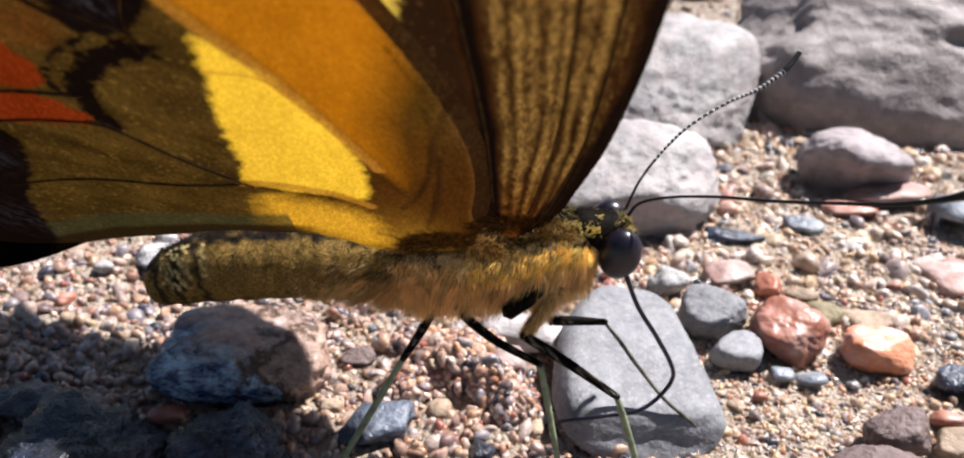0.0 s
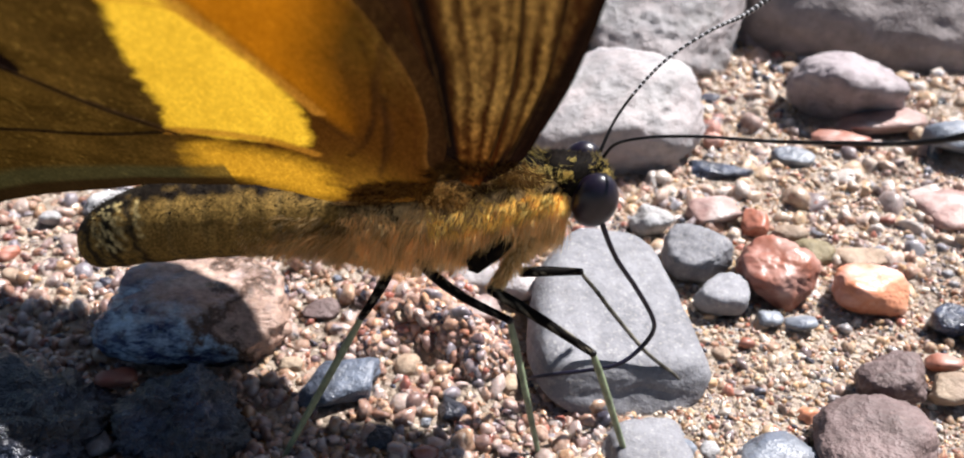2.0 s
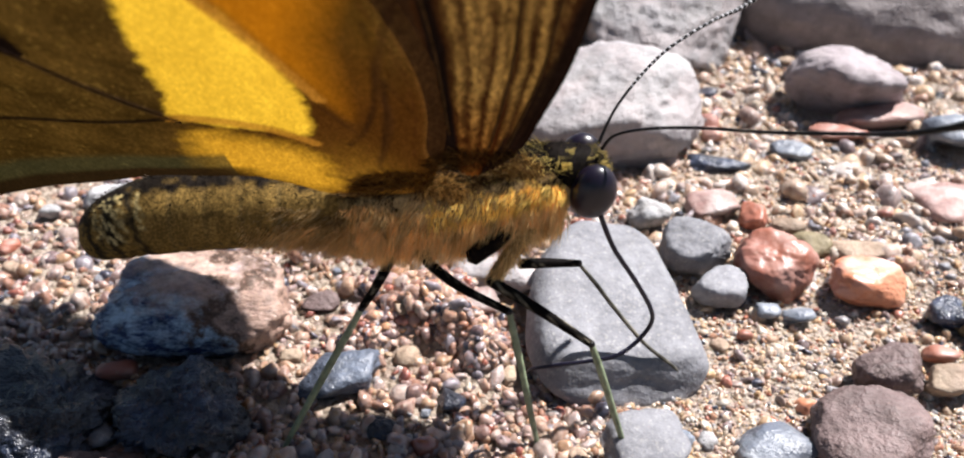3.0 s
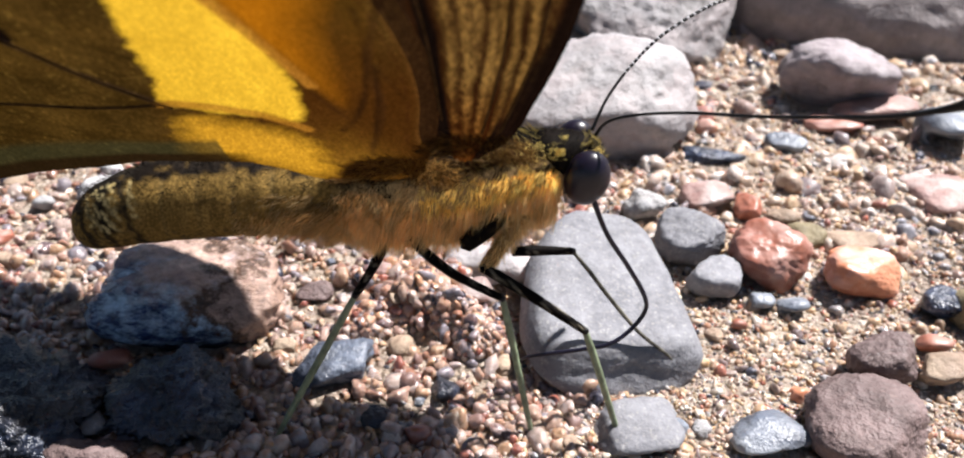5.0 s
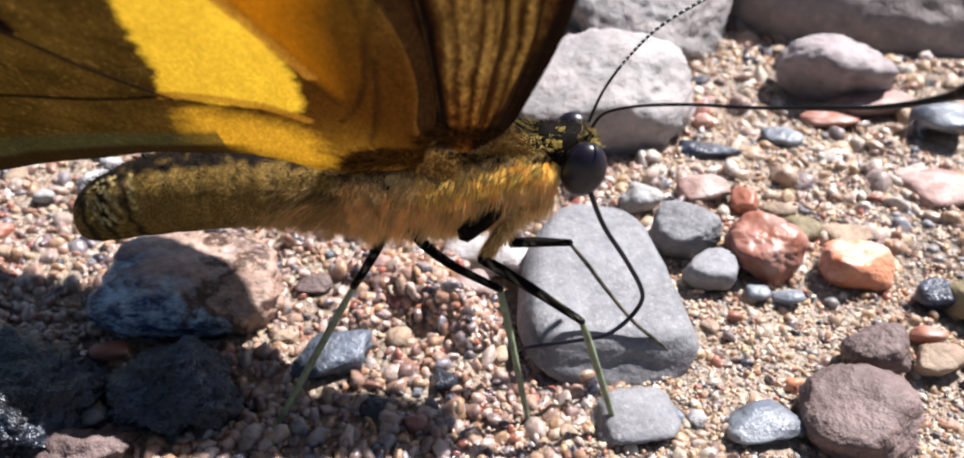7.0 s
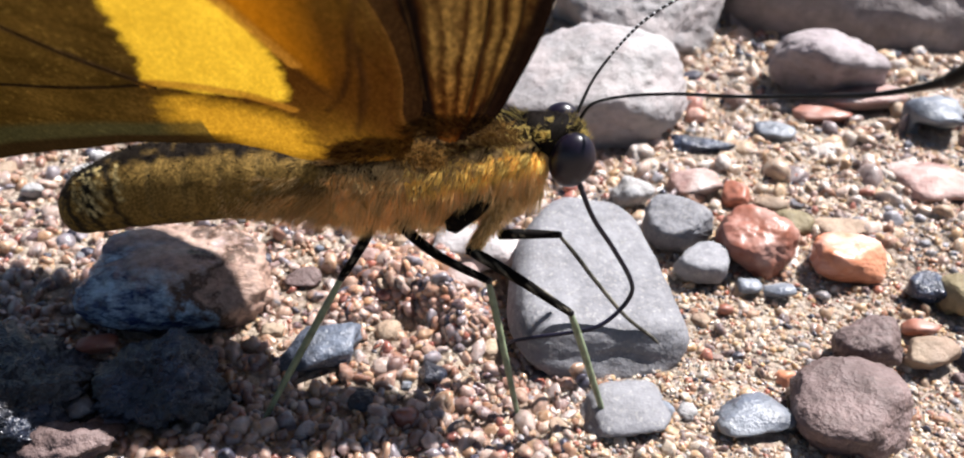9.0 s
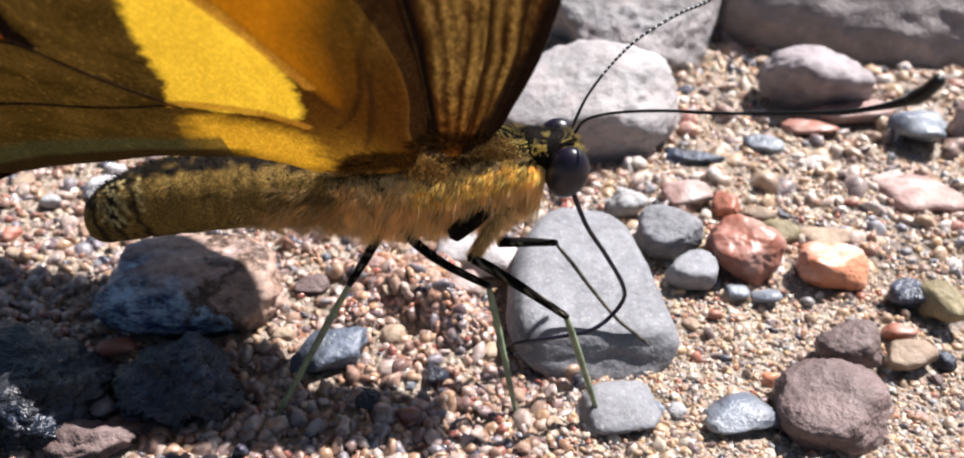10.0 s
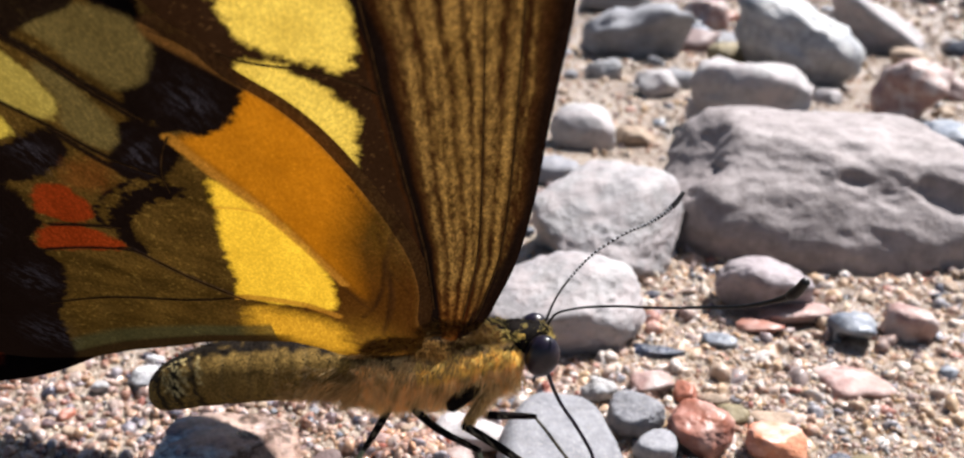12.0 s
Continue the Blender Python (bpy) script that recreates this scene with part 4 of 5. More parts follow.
def build_tongue():
    line = [(8.4, 45.2, 14.3), (8.5, 44.6, 13.9), (9.4, 44.6, 11.8), (10.8, 44.9, 9.5), (12.0, 45.3, 7.2), (12.2, 45.6, 5.8), (11.36, 45.30, 4.60), (10.20, 44.90, 3.96), (8.62, 45.00, 3.45), (6.87, 45.20, 2.96), (5.44, 45.90, 1.97), (5.0, 46.7, 0.4)]
    v, fc = tube(smoothline(own(line), 10), [0.17, 0.14, 0.14, 0.135, 0.13, 0.12, 0.09], 12)
    child("proboscis", mesh_mm("proboscis", v, fc), TONGUE, head, "long dark uncoiled proboscis")


build_tongue()


def build_leg(thigh, shin, label, extra=None, near=True):
    p = smoothline(own(thigh), 8)
    v, fc = tube(p, [0.3, 0.31, 0.29, 0.24, 0.2], 12)
    me = mesh_mm("leg", v, fc)
    n = lattice(np.stack([v[:, 0] * 1.5, v[:, 2] * 2 + v[:, 1]], 1), 0.09, 31)
    colours(me, "scale_colour", blend(np.tile((0.006, 0.005, 0.005), (len(v), 1)), (0.3, 0.28, 0.23), (n - 0.72) * 3))
    leg = child("leg", me, SKIN, butterfly, label)
    v, fc = tube(smoothline(own(shin), 8), np.array([0.16, 0.21, 0.21, 0.19, 0.17, 0.13]) * (1 if near else 0.65), 10)
    child("tibia", mesh_mm("tibia", v, fc), SHIN if near else STRIPED, leg, "slender grey-green shin and foot" if near else "thin dark shin with pale mottling")
    foot = smoothline(own(shin), 8)[-9:]
    v, fc = tube(foot, np.array([0.15, 0.17, 0.1, 0.14, 0.09]) * (1 if near else 0.65), 8)
    child("foot", mesh_mm("foot", v, fc), SHIN if near else STRIPED, leg, "thin jointed foot")
    v, fc = BALLS[2]
    child("knee", mesh_fast("knee", own([shin[0]]) + v * 0.22, fc), HORN, leg)
    if extra:
        v, fc = tube(smoothline(own(extra), 6), [0.55, 0.6, 0.45], 12)
        me = mesh_mm("coxa", v, fc)
        colours(me, "scale_colour", blend(np.tile((0.008, 0.006, 0.005), (len(v), 1)), (0.1, 0.07, 0.04), (lattice(v[:, ::2] * 1.0, 0.12, 33) - 0.7) * 3))
        child("coxa", me, SKIN, leg, "thick dark hip joint")
    return leg


foreleg = build_leg([(2.75, 43.6, 10.4), (5.4, 42.6, 9.2), (8.18, 41.5, 7.8)], [(8.18, 41.5, 7.8), (8.9, 41.3, 5.8), (10.2, 41.1, 1.8), (10.75, 41.0, 0.1)], "foreleg with a black, white-dusted thigh", [(3.9, 44.4, 13.5), (2.8, 43.8, 12.7), (1.8, 43.5, 11.85)])
build_leg([(-1.0, 44.8, 11.7), (-0.5, 44.4, 10.95), (1.2, 43.6, 9.92), (3.82, 42.8, 8.91)], [(3.82, 42.8, 8.91), (4.35, 42.4, 6.6), (5.2, 41.7, 2.6), (5.75, 41.3, 0.1)], "middle leg with a black thigh")
build_leg([(-2.4, 44.8, 11.8), (-2.65, 44.5, 10.8), (-3.3, 43.9, 9.7), (-4.07, 43.3, 8.65)], [(-4.07, 43.3, 8.65), (-5.6, 42.6, 5.9), (-7.6, 41.7, 2.3), (-8.8, 41.1, 0.1)], "hind leg with a black thigh")
build_leg([(4.5, 46.3, 9.55), (6.2, 46.8, 9.25), (7.96, 47.2, 8.95)], [(7.96, 47.2, 8.95), (9.1, 47.1, 7.5), (10.22, 47.0, 5.95), (12.23, 46.5, 3.6), (14.2, 46.3, 1.9), (15.0, 46.3, 0.8)], "far foreleg reaching over the grey stone", None, False)


def limb_fur(parent, points, radius, count, seed, label):
    """A furry hip: a thick tube with cream hairs that hang from it."""
    line = smoothline(own(points), 8)
    v, fc = tube(line, [radius * 0.8, radius, radius * 0.6], 12)
    me = mesh_mm("hip", v, fc)
    colours(me, "scale_colour", np.tile((0.5, 0.33, 0.14), (len(v), 1)))
    hip = child("hip", me, SKIN, parent, label)
    g = np.random.default_rng(seed)
    k = g.integers(0, len(v) - 2, count)
    root = v[k] + 0.05 * g.standard_normal((count, 3))
    way = (v[k] - line.mean(0)) * (0.35, 0.35, 0.1) + np.array((-0.1, -0.1, -0.7)) + 0.2 * g.standard_normal((count, 3))
    way /= np.linalg.norm(way, axis=1)[:, None]
    size = g.uniform(0.3, 0.8, count)[:, None]
    side = np.cross(way, g.standard_normal((count, 3)))
    side *= 0.02 / np.linalg.norm(side, axis=1)[:, None]
    mid, tip = root + way * size * 0.5, root + way * size
    h = np.stack([root - side, root + side, mid - side * 0.7, mid + side * 0.7, tip], 1)
    faces = np.array([(0, 1, 3), (0, 3, 2), (2, 3, 4)])[None] + (np.arange(count) * 5)[:, None, None]
    me = mesh_fast("fur", h.reshape(-1, 3), faces.reshape(-1, 3), False)
    colours(me, "scale_colour", np.repeat(CREAM * g.uniform(0.5, 1.0, (count, 1)), 5, 0))
    ob = child("fur", me, FUR, hip)
    ob["kind"] = "stuff"


limb_fur(foreleg, [(4.9, 44.2, 13.3), (4.0, 44.0, 12.0), (3.0, 43.7, 10.5)], 0.45, 1200, 81, "cream-furred upper foreleg")


# ---- wings: a thin sheet of scales each, laid out in its own plane (u along the body, v away from it) ----
def inside(p, poly):
    """Distance in mm to an outline, positive within."""
    a, b = poly, np.roll(poly, -1, 0)
    best, odd = np.full(len(p), 1e9), np.zeros(len(p), bool)
    for (x0, y0), (x1, y1) in zip(a, b):
        dx, dy = x1 - x0, y1 - y0
        s = np.clip(((p[:, 0] - x0) * dx + (p[:, 1] - y0) * dy) / (dx * dx + dy * dy + 1e-12), 0, 1)
        best = np.minimum(best, (p[:, 0] - x0 - s * dx) ** 2 + (p[:, 1] - y0 - s * dy) ** 2)
        if y0 != y1:
            odd ^= ((y0 > p[:, 1]) != (y1 > p[:, 1])) & (p[:, 0] < dx * (p[:, 1] - y0) / dy + x0)
    return np.where(odd, 1, -1) * np.sqrt(best)


def along(p, line):
    """Distance in mm to an open line."""
    best = np.full(len(p), 1e9)
    for (x0, y0), (x1, y1) in zip(line[:-1], line[1:]):
        dx, dy = x1 - x0, y1 - y0
        s = np.clip(((p[:, 0] - x0) * dx + (p[:, 1] - y0) * dy) / (dx * dx + dy * dy + 1e-12), 0, 1)
        best = np.minimum(best, (p[:, 0] - x0 - s * dx) ** 2 + (p[:, 1] - y0 - s * dy) ** 2)
    return np.sqrt(best)


def nearest(p, poly):
    """The nearest places on an outline."""
    best, out = np.full(len(p), 1e9), p.copy()
    for a, b in zip(poly, np.roll(poly, -1, 0)):
        e = b - a
        q = a + np.clip((p - a) @ e / (e @ e + 1e-12), 0, 1)[:, None] * e
        d = ((p - q) ** 2).sum(1)
        out[d < best] = q[d < best]
        best = np.minimum(best, d)
    return out


HIND_EDGE = [(-1.5, -2.7), (-4.1, -2.8), (-5.5, -3.0), (-7.2, -1.9), (-8.7, -1.6), (-11.4, -1.75), (-13.8, -1.9), (-16.6, -2.8), (-19.8, -3.7), (-22.2, -4.7), (-25.6, -6.0), (-28.5, -6.5), (-31.5, -6.6), (-34.5, -5.6), (-35.0, -2.0),
             (-33.0, 2.0), (-34.5, 6.0), (-40.0, 9.0), (-43.5, 11.5), (-43.0, 14.0), (-38.0, 13.0), (-32.0, 11.5), (-31.0, 15.0), (-28.5, 19.0), (-26.5, 23.0), (-22.5, 27.0),
             (-18.5, 30.0), (-14.0, 31.8), (-10.5, 31.0), (-9.0, 27.9), (-7.5, 26.3), (-6.5, 24.7), (-4.8, 23.0), (-3.3, 20.8), (-1.7, 17.3), (-0.2, 13.1), (0.7, 9.3), (0.9, 5.8), (0.5, 2.0), (-0.3, -1.5)]
FORE_EDGE = [(1.4, 0.0), (3.1, 0.8), (4.1, 2.8), (4.7, 5.2), (5.7, 9.8), (6.4, 15.7), (6.7, 20.6), (7.0, 24.7), (7.3, 28.8), (7.2, 36.0), (5.5, 44.0), (1.5, 52.0), (-2.0, 55.0), (-5.0, 53.5),
             (-8.0, 47.0), (-12.0, 40.0), (-15.0, 34.0), (-12.0, 30.0), (-9.6, 27.4), (-8.1, 25.9), (-7.1, 24.3), (-5.4, 22.6), (-3.9, 20.4), (-2.35, 17.0), (-0.85, 12.9), (0.0, 9.2), (0.2, 5.8), (0.0, 2.0)]

OLIVE_R, OLIVE_T = (0.14, 0.09, 0.031), (0.022, 0.0115, 0.0016)
YELLOW_R, YELLOW_T = (0.4, 0.27, 0.06), (0.54, 0.325, 0.02)
INK_R, INK_T = (0.006, 0.005, 0.006), (0.003, 0.0015, 0.001)


def laid(p, refl, lit, poly, r, t, soft=0.2, shake=0.35, seed=1, strength=1.0):
    """Lays one patch of coloured scales with a ragged edge over the wing."""
    d = inside(p, smoothline(poly, 5, True))
    j = 0.7 * shake * (lattice(p, 0.5, seed) - 0.5) + 0.5 * shake * (lattice(p, 0.13, seed + 1) - 0.5)
    k = np.clip((d + j) / soft + 0.5, 0, 1) * strength
    return blend(refl, r, k), blend(lit, t, k)


def hind_scales(p):
    n1, n2 = lattice(p, 1.5, 41), lattice(p, 0.22, 42)
    refl = np.tile(OLIVE_R, (len(p), 1)) * (0.8 + 0.4 * n1)[:, None]
    lit = np.tile(OLIVE_T, (len(p), 1)) * (0.7 + 0.6 * n1)[:, None]
    ray = np.stack([np.arctan2(p[:, 1] + 3, 2 - p[:, 0]) * 30, np.hypot(p[:, 0], p[:, 1]) * 0.25], 1) + 80
    streak = 0.6 * lattice(ray, 1.1, 46) + 0.4 * lattice(ray * (3.0, 2.0), 1.0, 47)
    refl, lit = refl * (0.45 + 1.1 * streak)[:, None], lit * (0.6 + 0.8 * streak)[:, None]
    gold = (n2 > 0.82) * (lattice(p, 3.0, 43) > 0.35)
    refl = blend(refl, (0.5, 0.36, 0.1), gold * 0.55)
    # base of the wing: the shade over it is painted as brown scales
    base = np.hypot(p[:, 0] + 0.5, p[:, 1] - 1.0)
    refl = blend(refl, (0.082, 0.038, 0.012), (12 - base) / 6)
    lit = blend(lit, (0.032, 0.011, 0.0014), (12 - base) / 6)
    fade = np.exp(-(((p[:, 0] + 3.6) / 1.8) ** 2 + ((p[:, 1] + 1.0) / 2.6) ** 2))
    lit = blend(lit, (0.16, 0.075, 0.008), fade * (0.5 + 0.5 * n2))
    # long orange cell under the front edge
    cell = [(-10.4, 20.0), (-9.3, 17.4), (-8.1, 15.1), (-6.6, 11.8), (-4.8, 7.6), (-3.3, 4.6), (-2.2, 6.0), (-1.2, 9.0), (-1.0, 13.0), (-1.7, 16.3), (-3.0, 19.6), (-4.6, 22.2), (-6.5, 23.8), (-7.8, 21.6), (-9.0, 20.7)]
    d = inside(p, smoothline(cell, 5, True))
    k = np.clip(d / 0.7 + 0.2, 0, 1)
    # soft shade towards the root, put into the cell's lit colour
    fade = np.clip((-3.9 + 0.32 * np.clip(p[:, 1] - 11, 0, 9) - p[:, 0]) / 2.8 + 0.5, 0, 1)
    refl, lit = blend(refl, (0.09, 0.042, 0.011), k * 0.8), blend(lit, (0.27, 0.09, 0.002), k * np.clip(fade, 0.04, 1))
    # bright yellow band
    refl, lit = laid(p, refl, lit, [(-9.6, 16.9), (-7.9, 14.6), (-6.6, 11.8), (-5.5, 8.9), (-5.0, 6.4), (-5.1, 4.6), (-5.5, 2.9), (-8.0, 3.8), (-10.6, 5.1), (-10.4, 7.2), (-10.3, 10.6), (-9.9, 14.2)], YELLOW_R, YELLOW_T, 0.45, 0.45, 51)
    refl, lit = laid(p, refl, lit, [(-10.3, 3.6), (-8.6, 3.0), (-7.2, 2.2), (-5.7, 1.1), (-5.0, -0.4), (-4.9, -1.7), (-5.3, -2.5), (-5.9, -2.5), (-7.2, -1.7), (-8.6, -0.9), (-10.9, -0.2), (-10.7, 1.6)], YELLOW_R, (0.4, 0.2, 0.011), 1.5, 0.8, 53)
    # inner edge, greenish and then brown
    rim = along(p, np.array([(-8.7, -1.6), (-11.4, -1.7), (-13.8, -1.85), (-16.6, -2.7), (-19.8, -3.6), (-22.2, -4.6), (-26.0, -6.4)]))
    out = (p[:, 0] < -9.5)
    refl, lit = blend(refl, (0.07, 0.062, 0.03), np.clip((3.2 - rim) / 0.8, 0, 0.8) * out), blend(lit, (0.02, 0.02, 0.008), np.clip((3.2 - rim) / 0.8, 0, 0.8) * out)
    k = np.clip((1.6 - rim) / 0.4, 0, 1) * np.clip((-8 - p[:, 0]) / 2, 0, 1)
    refl, lit = blend(refl, (0.035, 0.018, 0.008), k), blend(lit, (0.008, 0.003, 0.001), k * 0.8)
    # black blotches dusted with blue, and the margin
    blue = np.clip(lattice(p @ np.array(((0.9, 0.1), (0.4, -0.25))), 0.13, 61) * 3 - 1.1, 0, 1)
    for i, poly in enumerate(([(-11.9, 22.6), (-10.5, 25.6), (-8.4, 26.5), (-6.7, 25.3), (-6.7, 22.9), (-8.2, 20.5), (-10.1, 20.6)],
                              [(-12.4, 21.4), (-11.0, 21.3), (-10.3, 19.3), (-11.4, 17.4), (-13.4, 17.0), (-14.0, 18.3)],
                              [(-17.9, 19.6), (-16.2, 20.3), (-15.9, 18.5), (-18.1, 16.4), (-20.6, 15.6), (-20.2, 17.8)],
                              [(-23.6, 8.7), (-20.6, 8.3), (-21.6, 4.1), (-22.9, 1.6), (-23.8, -3.0), (-25.6, -6.9), (-32.0, -8.7), (-33.0, 0.0), (-30.0, 7.0)],
                              [(-20.6, 15.6), (-19.9, 12.4), (-21.0, 10.5), (-21.5, 8.0), (-27.0, 7.0), (-29.0, 13.0), (-25.0, 18.0)],
                              [(-9.0, 31.0), (-9.5, 27.9), (-7.4, 26.0), (-6.3, 24.8), (-6.8, 23.5), (-9.5, 25.5), (-10.5, 27.5), (-13.0, 29.2), (-17.5, 27.5), (-22.0, 24.0), (-26.0, 17.0), (-30.0, 14.0), (-27.0, 23.0), (-19.0, 31.0), (-13.0, 33.0)])):
        refl, lit = laid(p, refl, lit, poly, INK_R, INK_T, 0.25, 0.5, 70 + 2 * i)
    for i, (u, v, a) in enumerate(((-9.0, 22.6, 0.9), (-12.3, 19.0, 0.8), (-17.8, 18.2, 0.9), (-22.6, 6.0, 1.0), (-24.6, -1.2, 1.3), (-23.5, 12.5, 1.0))):
        k = np.exp(-(((p[:, 0] - u) / a) ** 2 + ((p[:, 1] - v) / (a * 1.5)) ** 2)) * blue * 1.1
        refl = blend(refl, (0.09, 0.1, 0.15), k)
    # crescent
    d = along(p, smoothline([(-11.6, 16.0), (-13.0, 15.7), (-14.8, 13.8), (-15.4, 12.0), (-15.2, 10.2)], 6))
    k = np.clip((0.75 + 0.5 * (lattice(p, 0.3, 90) - 0.5) + 0.5 * (lattice(p, 0.13, 91) - 0.5) - d) / 0.3, 0, 1)
    refl, lit = blend(refl, INK_R, k), blend(lit, INK_T, k)
    d = along(p, smoothline([(-12.6, 17.0), (-14.8, 15.8), (-16.4, 13.4), (-16.2, 11.6)], 6))
    k = np.clip((0.28 + 0.5 * (lattice(p, 0.3, 92) - 0.5) - d) / 0.3, 0, 1)
    refl, lit = blend(refl, INK_R, k), blend(lit, INK_T, k)
    # red spots, yellow half-moons
    for i, poly in enumerate(([(-19.7, 13.2), (-18.8, 15.4), (-17.1, 15.5), (-16.5, 13.5), (-17.3, 12.4), (-18.7, 12.3)], [(-21.0, 9.5), (-19.9, 11.6), (-17.8, 11.9), (-15.8, 10.3), (-18.0, 9.3)])):
        refl, lit = laid(p, refl, lit, poly, (0.22, 0.04, 0.012), (0.075, 0.009, 0.0012), 0.25, 0.4, 100 + 2 * i)
    refl, lit = laid(p, refl, lit, [(-34.0, -5.5), (-30.2, -6.0), (-29.6, -4.0), (-30.5, -2.2), (-34.0, -1.5)], (0.2, 0.035, 0.016), (0.03, 0.005, 0.001), 0.6, 0.5, 106)
    refl, lit = laid(p, refl, lit, [(-17.2, 16.0), (-16.1, 18.0), (-14.5, 18.4), (-14.4, 16.9), (-15.8, 15.5)], (0.2, 0.07, 0.025), (0.05, 0.015, 0.002), 0.9, 0.7, 108, 0.6)
    refl, lit = laid(p, refl, lit, [(-18.0, 25.0), (-16.6, 25.6), (-15.4, 24.4), (-14.9, 22.2), (-16.0, 21.2), (-18.5, 22.6)], (0.3, 0.23, 0.08), (0.16, 0.12, 0.022), 0.3, 0.4, 110)
    refl, lit = laid(p, refl, lit, [(-19.2, 20.8), (-18.2, 20.8), (-18.3, 19.7), (-19.6, 19.0)], (0.3, 0.23, 0.06), (0.3, 0.22, 0.03), 0.3, 0.4, 112)
    # clear lozenges towards the outer edge
    for i, poly in enumerate(([(-14.4, 27.3), (-12.1, 28.4), (-10.3, 27.8), (-9.7, 26.0), (-10.6, 24.1), (-11.7, 23.5), (-12.7, 24.4), (-13.7, 26.1)], [(-14.6, 25.0), (-13.2, 22.9), (-12.8, 20.6), (-13.7, 19.2), (-15.2, 20.6), (-14.8, 22.6), (-15.2, 24.2)])):
        refl, lit = laid(p, refl, lit, poly, (0.19, 0.145, 0.06), (0.04, 0.029, 0.008), 0.4, 0.3, 130 + 2 * i)
    # front rim
    rise = along(p, np.array([(-9.0, 27.0), (-6.5, 24.7), (-4.8, 23.0), (-3.3, 20.8), (-1.7, 17.3), (-0.2, 13.1), (0.7, 9.3), (0.9, 5.8), (0.5, 2.0)]))
    k = np.clip((1.0 - rise) / 0.3, 0, 1) * (0.7 + 0.3 * n1)
    refl, lit = blend(refl, (0.17, 0.09, 0.04), k * 0.8), blend(lit, (0.075, 0.032, 0.006), k * 0.75)
    dotted = np.clip((0.09 - np.abs(rise - 1.25)) / 0.06, 0, 1) * (n2 > 0.4) * (p[:, 1] < 17)
    refl, lit = blend(refl, (0.05, 0.02, 0.01), dotted * 0.7), blend(lit, (0.03, 0.01, 0.002), dotted * 0.7)
    # veins
    ridge = np.zeros(len(p))
    for line, r, w, c in (([(-4.3, 6.4), (-4.8, 7.6), (-6.6, 11.8), (-8.1, 15.1), (-9.3, 17.4), (-10.6, 20.3)], 0.36, 0.0, (0.3, 0.15, 0.05)),
                          ([(-5.2, 2.2), (-6.2, 3.0), (-7.4, 3.8), (-9.9, 4.9), (-10.8, 5.0)], 0.38, 0.0, (0.16, 0.085, 0.03)), ([(-10.4, 4.7), (-12.8, 7.2), (-15.5, 10.0)], 0.3, 0.3, (0.13, 0.09, 0.075)),
                          ([(-11.0, 5.0), (-15.0, 4.4), (-19.0, 3.7), (-23.0, 3.0)], 0.2, 1.0, INK_R), ([(-15.5, 10.0), (-17.0, 9.8), (-20.8, 9.2)], 0.22, 1.0, INK_R),
                          ([(-15.4, 12.3), (-17.0, 12.1), (-19.5, 11.8)], 0.25, 1.0, INK_R), ([(-11.8, 17.3), (-14.0, 18.8), (-15.9, 20.6), (-18.0, 22.3)], 0.25, 1.0, INK_R),
                          ([(-11.3, 21.5), (-13.0, 23.6), (-14.6, 25.6), (-16.5, 27.2)], 0.42, 1.0, INK_R), ([(-10.3, 21.0), (-12.0, 20.4), (-13.6, 18.6)], 0.35, 1.0, INK_R), ([(-13.2, 17.2), (-14.6, 18.6), (-16.0, 20.4)], 0.3, 1.0, INK_R), ([(-12.6, 28.9), (-14.2, 28.2), (-16.0, 27.0)], 0.9, 1.0, INK_R), ([(-10.6, 20.3), (-11.3, 18.8), (-11.7, 17.2), (-11.7, 15.9)], 0.2, 0.6, INK_R),
                          ([(-0.6, 13.5), (-1.6, 9.0), (-1.5, 5.0), (-2.4, 1.0)], 0.25, 0.3, (0.08, 0.04, 0.02)), ([(-1.7, 12.4), (-1.6, 10.4), (-1.8, 8.1), (-2.1, 6.1), (-2.8, 3.8), (-3.6, 2.4)], 0.22, 0.8, INK_R), ([(-1.4, 8.6), (-1.5, 6.6), (-1.9, 3.8), (-2.5, 0.2)], 0.2, 0.8, INK_R), ([(-1.4, 8.4), (-0.9, 7.2), (-0.5, 5.9)], 0.14, 0.7, INK_R), ([(-4.3, 5.6), (-3.6, 4.4), (-3.0, 3.4)], 0.16, 0.7, INK_R), ([(-5.2, -1.0), (-3.8, -1.5), (-2.4, -2.0)], 0.25, 0.7, (0.06, 0.03, 0.012)), ([(-9.9, 14.5), (-8.0, 13.9), (-7.0, 12.6)], 0.14, 0.0, (0.4, 0.2, 0.04))):
        d = along(p, smoothline(line, 5))
        k = np.clip((r - d) / 0.16 + 0.4 * (lattice(p, 0.2, 120) - 0.5), 0, 1)
        if w in (0.7, 0.8):
            k = k * np.clip(0.25 + 0.7 * lattice(p, 1.1, 121), 0, 1) * 0.8
        refl = blend(refl, c, k * 0.85)
        lit = blend(lit, np.array((0.25, 0.105, 0.01)) if w == 0 else np.array(INK_T), k * (0.75 if w == 0 else w))
        ridge += 0.03 * np.exp(-(d / r) ** 2)
    refl, lit = refl * 0.75, lit * 0.78
    dust = np.random.default_rng(44).random(len(p))
